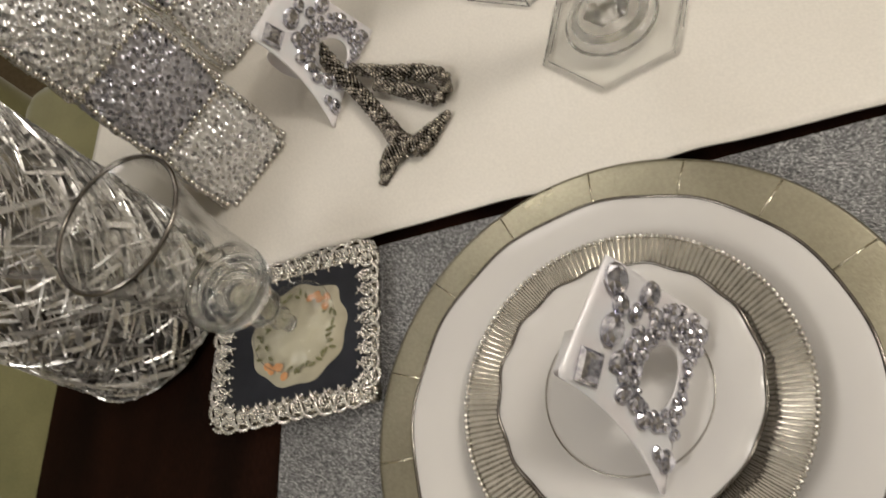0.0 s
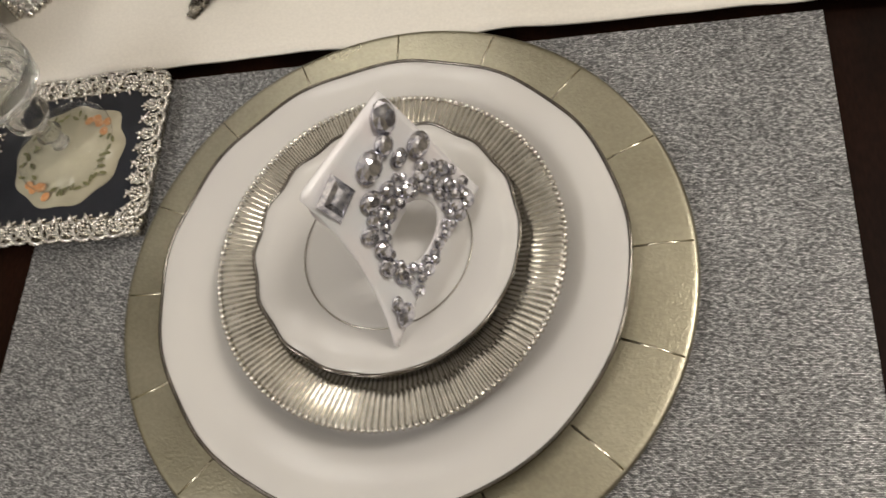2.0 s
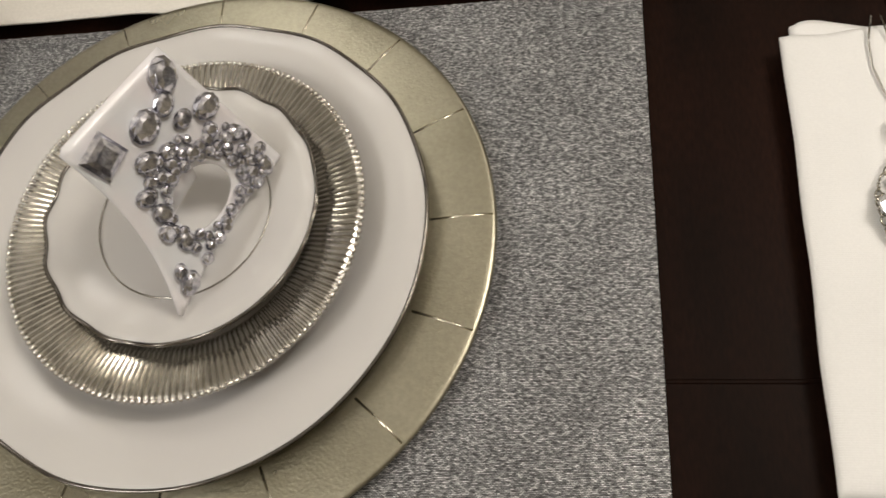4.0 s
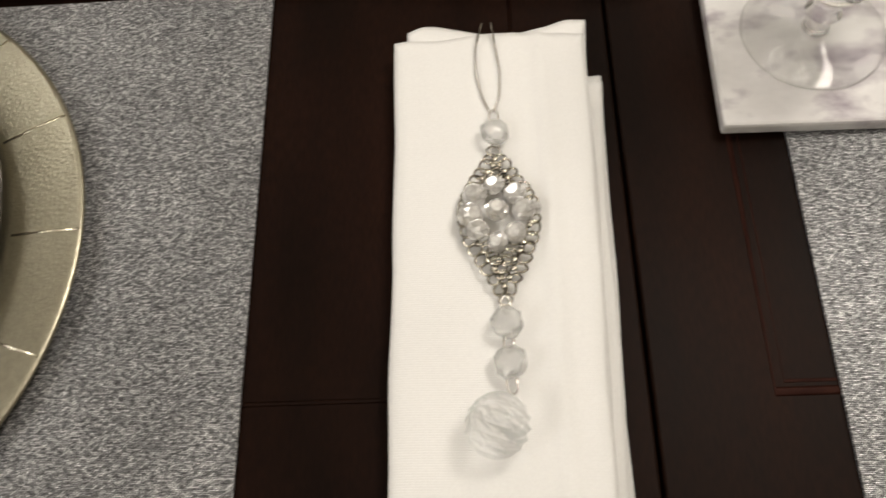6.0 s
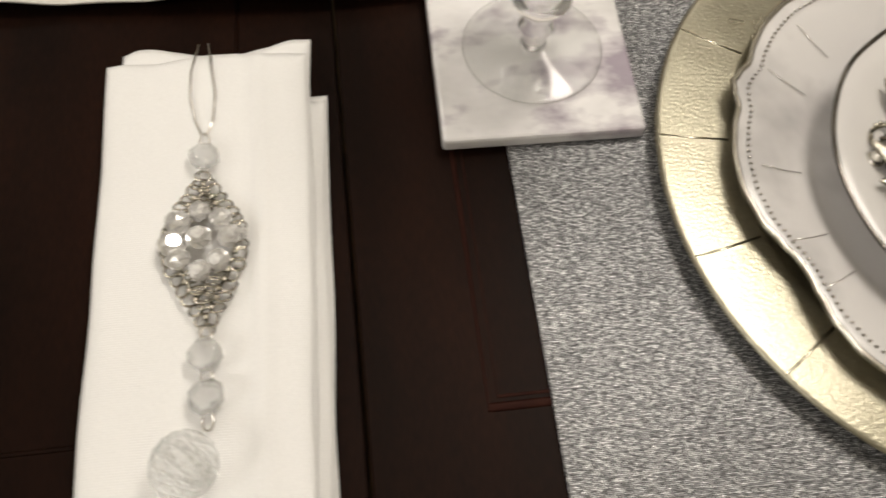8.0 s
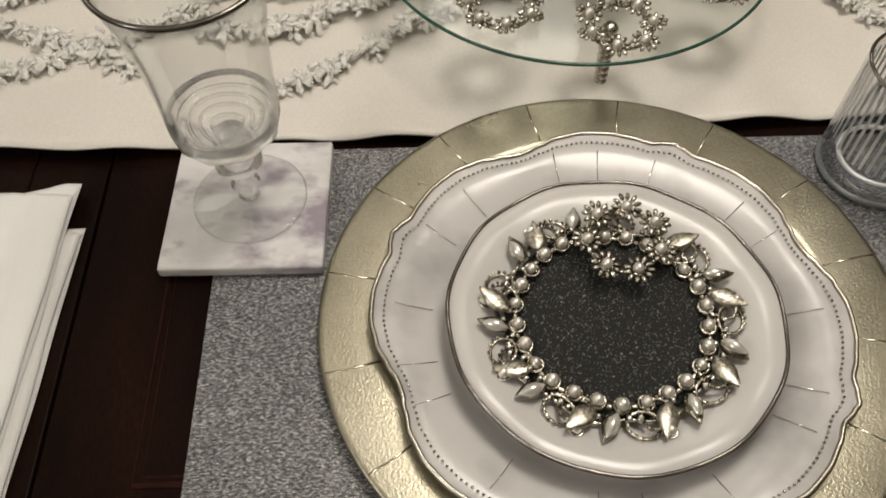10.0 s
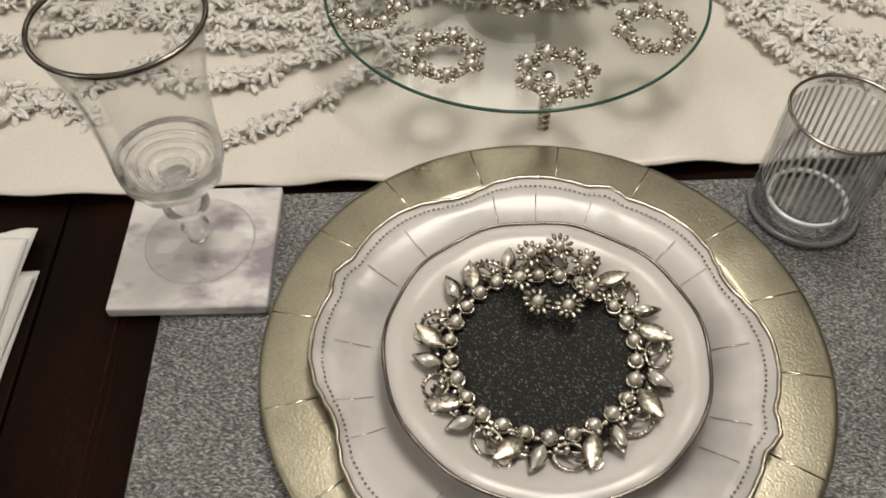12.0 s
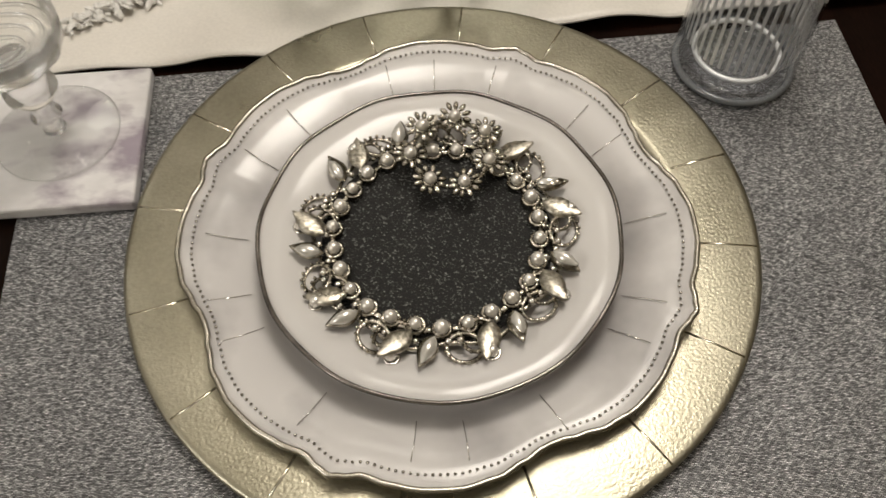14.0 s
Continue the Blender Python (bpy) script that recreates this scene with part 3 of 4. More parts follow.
def crescent_mesh():
    """An open twisted ring round a small flower of beads, with a stone in its heart."""
    bm = tube([(0.0076 * math.cos(a), 0.0076 * math.sin(a), 0.0022 + 0.0010 * math.sin(a)) for a in [math.radians(-200 + 220 * i / 20) for i in range(21)]], [0.0006 + 0.0008 * math.sin(math.pi * i / 20) for i in range(21)], 5)
    tube([(0.0050 * math.cos(a), 0.0012 + 0.0046 * math.sin(a), 0.0026) for a in [math.radians(20 + 300 * i / 16) for i in range(17)]], 0.0008, 5, False, bm)
    for k in range(13):
        a = math.radians(-195 + 210 * k / 12)
        ball(0.0011, 5, 4, bm, Matrix.Translation((0.0088 * math.cos(a), 0.0088 * math.sin(a), 0.0018)))
    for k in range(6):
        a = 2 * math.pi * k / 6
        ball(0.0014, 5, 4, bm, Matrix.Translation((0.0028 * math.cos(a), 0.0014 + 0.0028 * math.sin(a), 0.0022)))
    gem(0.0018, 0.0042, 6, bm, Matrix.Translation((0, 0.0014, 0)))
    return bm


def knuckle_mesh():
    bm = ball(0.0020, 7, 5, None, Matrix.Translation((0, 0, 0.002)))
    for k in range(4):
        ball(0.0013, 5, 4, bm, pose(0, 0, 0.001, 0, 0, 90 * k + 20) @ Matrix.Translation((0.0028, 0, 0)) @ Matrix.Diagonal((1.7, 0.8, 1, 1)))
    return bm


first = knuckle = None
spots = []
IN = 0.0085
for k in range(12):
    f = -1 + 2 * k / 11
    pull = 0.0028 if k in (0, 11) else 0.0
    spots += [(f * (W2 - IN - pull), -H2 + IN + pull, 0 - 40 * f * (abs(f) == 1)), (f * (W2 - IN - pull), H2 - IN - pull, 180 + 40 * f * (abs(f) == 1))]
for k in range(1, 10):
    f = -1 + 2 * k / 10
    spots += [(-W2 + IN, f * (H2 - IN), -90), (W2 - IN, f * (H2 - IN), 90)]
for x, y, turn in spots:
    m4 = pose(x, y, 0.0098, random.uniform(-9, 9), random.uniform(-9, 9), turn + random.uniform(-14, 14))
    out = math.radians(turn)
    m5 = pose(x + 0.0078 * math.cos(out) - 0.0035 * math.sin(out) * -1, y + 0.0078 * math.sin(out) + 0.003 * math.cos(out), 0.0105, 0, 0, 37 * x * 1000)
    if first is None:
        first = part("rosette", crescent_mesh(), SILVER, jc, "open silver scroll with a small stone")
        knuckle = part("knuckle", knuckle_mesh(), SILVER, jc, "small silver knot between scrolls")
        first.matrix_basis, knuckle.matrix_basis = m4, m5
    else:
        shared("rosette", first, jc, m4)
        shared("knuckle", knuckle, jc, pose(x - 0.0072 * math.sin(out) * (1 if turn % 180 else 0), y + 0.0072 * math.cos(out), 0.0100, 0, 0, 29 * y * 1000))
        shared("knuckle", knuckle, jc, m5)


def dish_shape(a, r, z):
    return r * (1 + 0.03 * math.sin(9 * a) + 0.10 * math.exp(-((a - 0.75) / 0.18) ** 2)), z


dish = part("dish_print", lathe([(0, 0.0106), (0.0405, 0.0106), (0.0408, 0.0112), (0, 0.0113)], 90, dish_shape), DISH, jc, "painted cream dish with flower border")
dish.location = (0.004, 0.0, 0)
dish.scale = (1.0, 0.95, 1)
for k in range(46):
    a = 2 * math.pi * k / 46 + random.uniform(-0.06, 0.06)
    rr = random.uniform(0.027, 0.036)
    orange = math.sin(a * 2 - 0.4) > 0.72
    bm = bmesh.new()
    bmesh.ops.create_circle(bm, cap_ends=True, segments=8, radius=0.0038 if orange else 0.0032)
    bmesh.ops.scale(bm, vec=(1, 0.85 if orange else 0.42, 1), verts=bm.verts[:])
    ob = part("flower_print" if orange else "leaf_print", bm, FLOWER_PRINT if orange else LEAF_PRINT, dish, "", False)
    ob.matrix_basis = pose(rr * math.cos(a), rr * math.sin(a), 0.01165 + 0.00003 * k, 0, 0, random.uniform(0, 180))


# ---- pearl wreaths and flower rings ----
def leaf_bm(length, width, veins):
    """A pointed leaf with a raised middle, lying along +x from the origin."""
    bm = bmesh.new()
    rows = []
    n = 10
    for i in range(n + 1):
        u = i / n
        w = width * math.sin(math.pi * u ** 0.8) * 0.5 + 0.0001
        row = []
        for j in range(7):
            v = j / 3 - 1
            z = (0.0012 if veins else 0.0026) * (1 - v * v) * math.sin(math.pi * min(1, u + 0.08)) + (0.0006 if veins and (i + abs(j - 3)) % 2 else 0) + 0.0008 * u
            row.append(bm.verts.new((length * u, w * v, z)))
        rows.append(row)
    grid_faces(bm, rows, False)
    r = bmesh.ops.extrude_face_region(bm, geom=bm.faces[:])
    for v in r["geom"]:
        if isinstance(v, bmesh.types.BMVert):
            v.co.z = -0.0006
    return bm


def scroll_bm(r):
    bm = tube([(r * math.cos(a), r * 0.8 * math.sin(a), 0.0008 + 0.001 * math.sin(a)) for a in [2 * math.pi * i / 18 for i in range(18)]], 0.0011, 5, True)
    for i in range(16):
        a = 2 * math.pi * i / 16
        ball(0.0010, 6, 4, bm, Matrix.Translation((r * 1.08 * math.cos(a), r * 0.87 * math.sin(a), 0.0016)))
    return bm


def pearl_wreath(m, label, disc):
    t = thing("pearl_wreath", m, label, "wreath", "pearl wreaths")
    if disc:
        part("disc", lathe([(0, 0.0), (0.0560, 0.0), (0.0560, 0.0022), (0.0494, 0.0026), (0, 0.0026)], 64), GLITTER, t, "charcoal glitter disc")
    part("inner_ring", tube(circle(0.0505, 0.0036), 0.0017, 6, True), JEWEL_METAL, t)
    part("outer_ring", tube([((0.0585 + 0.002 * math.sin(9 * a)) * math.cos(a), (0.0585 + 0.002 * math.sin(9 * a)) * math.sin(a), 0.0030) for a in [2 * math.pi * i / 108 for i in range(108)]], 0.0013, 5, True), JEWEL_METAL, t)
    pearl = setting = None
    for k in range(26):
        a = 2 * math.pi * (k + 0.3) / 26
        size = 1.0 + 0.10 * math.sin(k * 2.4)
        rr = 0.0498 + 0.0006 * math.sin(k * 1.7)
        m4 = Matrix.Translation((rr * math.cos(a), rr * math.sin(a), 0.0074)) @ Matrix.Diagonal((size, size, size, 1))
        m5 = pose(rr * math.cos(a), rr * math.sin(a), 0.0048, 0, 0, 30 * k)
        if pearl is None:
            pearl, setting = part("pearl", ball(0.0034, 16, 10), PEARL, t, "glossy white pearl"), part("pearl_setting", tube(circle(0.0040, 0.0004, 12), 0.0011, 5, True), JEWEL_METAL, t)
            pearl.matrix_basis, setting.matrix_basis = m4, m5
        else:
            shared("pearl", pearl, t, m4)
            shared("pearl_setting", setting, t, m5)
    for k in range(72):
        a = 2 * math.pi * k / 72
        rr = 0.0562 + 0.0030 * math.sin(k * 2.1)
        m4 = Matrix.Translation((rr * math.cos(a), rr * math.sin(a), 0.0052 + 0.0008 * math.sin(k * 1.3)))
        if k == 0:
            grain = part("silver_bead", ball(0.0018, 8, 6), SILVER, t, "small silver bead")
            grain.matrix_basis = m4
        else:
            shared("silver_bead", grain, t, m4)
    src = {}

    def put(name, bm_maker, material, m4, lab=""):
        if name not in src:
            src[name] = part(name, bm_maker(), material, t, lab)
            src[name].matrix_basis = m4
        else:
            shared(name, src[name], t, m4)
    for k in range(9):
        a0 = 360 / 9 * k - 71 + random.uniform(-3, 3)

        def at(deg, r, z, turn):
            d = math.radians(a0 + deg)
            return pose(r * math.cos(d), r * math.sin(d), z, random.uniform(-10, 10), random.uniform(-8, 4), a0 + deg + turn)
        put("outer_pearl", lambda: ball(0.0030, 12, 8), PEARL, at(-2, 0.0665, 0.0068, 0), "small white pearl")
        put("pearl_cup", lambda: lathe([(0, 0.0), (0.0036, 0.0), (0.0042, 0.0016), (0.0034, 0.0022), (0.0028, 0.0014), (0, 0.0012)], 12), SILVER, at(-2, 0.0665, 0.0030, 0), "silver pearl cup")
        put("scroll", lambda: scroll_bm(0.0082), JEWEL_METAL, at(-12, 0.0610, 0.0044, 70), "beaded silver scroll")
        put("scroll", lambda: scroll_bm(0.0082), JEWEL_METAL, at(-5, 0.0570, 0.0058, -40), "beaded silver scroll")
        put("veined_leaf", lambda: leaf_bm(0.0200, 0.0106, True), LEAF_METAL, at(4, 0.0536, 0.0080, -37), "veined antique silver leaf")
        put("marquise_leaf", lambda: leaf_bm(0.0170, 0.0090, False), JEWEL_METAL, at(15, 0.0546, 0.0078, -24), "pointed silver setting")
        put("leaf_pearl", lambda: leaf_bm(0.0140, 0.0068, False), MARQUISE, at(15, 0.0560, 0.0094, -24), "pale marquise stone")
        put("small_bead", lambda: ball(0.0019, 8, 6), SILVER, at(-13, 0.0575, 0.0068, 0))
        put("small_bead", lambda: ball(0.0019, 8, 6), SILVER, at(2, 0.0605, 0.0066, 0))
    return t


pearl_wreath(pose(0.687, 0.0755, 0.0230, 0, 0, 0) @ Matrix.Scale(1.045, 4), "silver pearl and leaf wreath round charcoal glitter disc", True)


def petals_bm():
    bm = bmesh.new()
    for k in range(11):
        a = 2 * math.pi * k / 11
        m4 = pose(0, 0, 0, 0, 0, math.degrees(a)) @ Matrix.Translation((0.0066, 0, 0.0010 + 0.0005 * (k % 2))) @ Matrix.Diagonal((1.9, 1.05, 0.95, 1))
        ball(0.00145, 7, 5, bm, m4)
    ball(0.0040, 10, 6, bm, Matrix.Diagonal((1, 1, 0.3, 1)))
    return bm


ring_meshes = []


def flower_ring(m, label):
    t = thing("flower_napkin_ring", m, label, "napkin ring", "pearl flower napkin rings")
    part("band", tube(circle(0.0205, 0.0022, 40), 0.0014, 6, True), JEWEL_METAL, t)
    for k in range(7):
        a = 2 * math.pi * k / 7 + 0.3
        m4 = pose(0.0212 * math.cos(a), 0.0212 * math.sin(a), 0.0042, random.uniform(-10, 10), random.uniform(-10, 10), random.uniform(0, 40))
        if not ring_meshes:
            f = part("flower", petals_bm(), PETAL_SILVER, t, "silver daisy with pearl centre")
            p = part("pearl", ball(0.0035, 12, 8), PEARL, f, "white pearl centre")
            p.location = (0, 0, 0.0024)
            ring_meshes.append((f, p))
            f.matrix_basis = m4
        else:
            f = shared("flower", ring_meshes[0][0], t, m4)
            f["label"] = "silver daisy with pearl centre"
            shared("pearl", ring_meshes[0][1], f, Matrix.Translation((0, 0, 0.0024)))
    return t


flower_ring(pose(0.6985, 0.1195, 0.0345, 4, 0, 10), "silver daisy napkin ring with pearls resting on wreath")


# ---- glass stand ----
STX, STY, STZ = 0.698, 0.381, 0.058
st = thing("glass_stand", pose(STX, STY, 0.005), "round clear glass serving stand with beaded legs", "serving stand")
part("plate", lathe([(0, 0.053), (0.1440, 0.053), (0.1440, 0.0565), (0, 0.0565)], 120), STAND_GLASS, st, "clear glass disc", False)
part("plate_edge", tube(circle(0.1443, 0.0547, 140), 0.0012, 6, True), EDGE_GLASS, st, "green polished glass edge")
legbead = None
for k in range(3):
    a = math.radians(-83 + 120 * k)
    for j in range(9):
        m4 = Matrix.Translation((0.106 * math.cos(a), 0.106 * math.sin(a), 0.003 + 0.0058 * j)) @ Matrix.Diagonal((1 + 0.03 * j, 1 + 0.03 * j, 1, 1))
        if legbead is None:
            legbead = part("leg_bead", ball(0.0046, 10, 7), JEWEL_METAL, st, "dark silver beads of the leg")
            legbead.matrix_basis = m4
        else:
            shared("leg_bead", legbead, st, m4)
for k, (dx, dy) in enumerate(((-0.058, -0.093), (0.016, -0.115), (0.089, -0.072), (0.116, 0.000), (-0.110, -0.037), (-0.098, 0.055))):
    flower_ring(pose(STX + dx, STY + dy, 0.0618, 0, 0, 33 * k), "silver daisy napkin ring with pearls on glass stand")
pearl_wreath(pose(STX + 0.005, STY + 0.017, 0.0618, 0, 0, 17), "silver pearl and leaf wreath on the glass stand", False)
cup = tagged(part("candle_cup", lathe([(0, 0), (0.036, 0), (0.042, 0.006), (0.044, 0.020), (0.043, 0.040), (0.041, 0.040), (0.041, 0.020), (0.038, 0.008), (0, 0.006)], 64), BLACK_GLASS), "black glazed round candle cup inside a wreath", "candle cup")
cup.location = (STX + 0.005, STY + 0.017, 0.0618)


# ---- votive holder ----
vt = thing("votive_holder", pose(0.8785, 0.1955, 0.0028), "smoky glass votive holder with silver vertical stripes", "votive holder")
part("base", lathe([(0, 0), (0.0335, 0), (0.0358, 0.002), (0.0362, 0.010), (0.0335, 0.0115), (0.028, 0.0095), (0, 0.0085)], 64), SMOKE, vt, "thick smoky glass bottom")
part("wall", lathe([(0.0361, 0.0105), (0.0357, 0.040), (0.0352, 0.0855), (0.0335, 0.0855), (0.0340, 0.040), (0.0342, 0.0118)], 72), SMOKE, vt, "smoky silvered glass wall")
part("rim", tube(circle(0.0344, 0.0858), 0.0012, 6, True), DARK_SILVER, vt, "dark polished rim")
SMOKED = mat("smoked_grey_glass", (0.16, 0.17, 0.18), 0.08, 0, (0.22, 0.23, 0.24), 60, coat=0.5)
part("base_edge", tube(circle(0.0347, 0.0024), 0.0022, 8, True), SMOKED, vt, "dark grey lower edge")
# Pale tube modelled in place of the oval reflection in the glass bottom.
part("base_reflection", tube(circle(0.0250, 0.0104), 0.0016, 8, True), MIRROR_STRIPE, vt, "bright ring imitating the bottom's reflection")
stripe = None
for k in range(44):
    if stripe is None:
        bm = bmesh.new()
        box(bm, 0.0330, -0.0009, 0.024, 0.0334, 0.0009, 0.079)
        stripe = part("stripe", bm, MIRROR_STRIPE, vt, "silver mirror stripe", False)
    else:
        shared("stripe", stripe, vt, pose(0, 0, 0, 0, 0, 360 * k / 44))


# ---- crystal ornament on the napkin ----
ZN = 0.0150
orn = thing("crystal_ornament", pose(0.316, 0.08, ZN), "silver filigree ornament with clear crystals on a napkin", "ornament")
pts = [(-0.003, 0.111), (-0.0065, 0.095), (-0.0068, 0.080), (-0.0042, 0.066), (-0.0012, 0.0575), (0.0012, 0.0575), (0.0040, 0.066), (0.0050, 0.080), (0.0035, 0.095), (0.0018, 0.111)]
part("cord", tube([(x, y, 0.0014) for x, y in pts], 0.00055, 5), SILVER, orn, "thin silver hanging cord")


def faceted(r, squash=0.75, n=10):
    bm = bmesh.new()
    bmesh.ops.create_icosphere(bm, subdivisions=2, radius=r)
    for v in bm.verts:
        k = 1 + 0.11 * math.sin(math.atan2(v.co.y, v.co.x) * 8) * (1 if v.co.z > -0.3 * r else 0.4)
        v.co = Vector((v.co.x * k, v.co.y * k, v.co.z * squash))
    return bm


for y, r in ((0.043, 0.0068), (-0.0515, 0.0074), (-0.0690, 0.0074)):
    ob = part("crystal_bead", faceted(r), CRYSTAL, orn, "clear faceted crystal bead", False)
    ob.location = (0.0008 - 0.03 * min(0, y + 0.01), y, 0.0060)
    ob.rotation_euler = (0.2, 0.1, y * 40)
for y in (0.0525, 0.0340, -0.0430, -0.0600, -0.0780):
    bm = tube([(0.0022 * math.cos(a), 0.0042 * math.sin(a), 0) for a in [2 * math.pi * i / 12 for i in range(12)]], 0.0005, 5, True)
    ob = part("link", bm, SILVER, orn, "small wire link")
    ob.location = (0.0008 - 0.03 * min(0, y + 0.01), y, 0.004)
bm = bmesh.new()
n1, n2 = 9, 12
rows = []
for i in range(n1 + 1):
    th = math.pi * i / n1
    rows.append([bm.verts.new(((0.0132 * math.sin(th)) * math.cos(2 * math.pi * j / n2 + 1.5 * th), 0.0136 * math.cos(th) + (0.004 if i == 0 else 0), 0.0125 * math.sin(th) * math.sin(2 * math.pi * j / n2 + 1.5 * th))) for j in range(n2)] if 0 < i < n1 else [bm.verts.new((0, 0.0136 * math.cos(th), 0))] * n2)
for a, b in zip(rows, rows[1:]):
    for j in range(n2):
        vs = list(dict.fromkeys((a[j], a[(j + 1) % n2], b[(j + 1) % n2], b[j])))
        if len(vs) > 2:
            bm.faces.new(vs)
ob = part("crystal_drop", bm, DROP, orn, "large twisted crystal drop", False)
ob.location = (-0.004, -0.0965, 0.0128)
ob.rotation_euler = (0, 0, -0.35)
loop = knot = None
for k in range(34):
    u = k / 34 * 4
    side, f = int(u), u - int(u)
    c4 = [(0, 0.034), (0.0165, 0.0), (0.002, -0.040), (-0.0150, 0.0)]
    x0, y0 = c4[side]
    x1, y1 = c4[(side + 1) % 4]
    x, y = (x0 + (x1 - x0) * f) * (1 + 0.28 * math.sin(math.pi * f)), y0 + (y1 - y0) * f
    m4 = pose(x, y, 0.0030 + 0.002 * (1 - abs(y) / 0.04), random.uniform(-25, 25), random.uniform(-25, 25), random.uniform(0, 90))
    m5 = pose(x * 0.86 + random.uniform(-0.001, 0.001), y * 0.86, 0.0042 + 0.002 * (1 - abs(y) / 0.04))
    if loop is None:
        loop = part("filigree_loop", tube([(0.0034 * math.cos(a), 0.0028 * math.sin(a), 0) for a in [2 * math.pi * i / 14 for i in range(14)]], 0.00058, 5, True), JEWEL_METAL, orn, "silver wire loop")
        bm = bmesh.new()
        bmesh.ops.create_icosphere(bm, subdivisions=2, radius=0.0015)
        for v in bm.verts:
            an = math.atan2(v.co.y, v.co.x)
            v.co = Vector((v.co.x * (1 + 0.3 * math.cos(6 * an)), v.co.y * (1 + 0.3 * math.cos(6 * an)), v.co.z * 0.6))
        knot = part("filigree_bead", bm, JEWEL_METAL, orn, "lobed silver bead")
        loop.matrix_basis, knot.matrix_basis = m4, m5
    else:
        shared("filigree_loop", loop, orn, m4)
        if abs(y) > 0.014:
            shared("filigree_loop", loop, orn, pose(x * 0.55, y * 0.72, 0.0042, random.uniform(-25, 25), random.uniform(-25, 25), random.uniform(0, 90)))
        shared("filigree_bead", knot, orn, m5)
stone0 = None
for k, (x, y, sc) in enumerate(((0, 0, 1.0), (-0.009, 0.009, 1.1), (0.0, 0.014, 0.9), (0.009, 0.009, 1.0), (-0.0125, -0.001, 1.1), (0.0125, 0.001, 1.0), (-0.009, -0.009, 1.0), (0.008, -0.010, 0.95), (0, -0.014, 0.9), (0.0165, 0.002, 0.6))):
    m4 = pose(x, y, 0.0055 + 0.003 * math.exp(-(x * x + y * y) / 0.0001), -y * 1500, x * 1800, 40 * k) @ Matrix.Diagonal((sc, sc, sc, 1))
    if stone0 is None:
        stone0 = part("crystal", gem(0.0056, 0.0060, 8), FOIL_STONE, orn, "clear cut crystal", False)
        stone0.matrix_basis = m4
    else:
        shared("crystal", stone0, orn, m4)


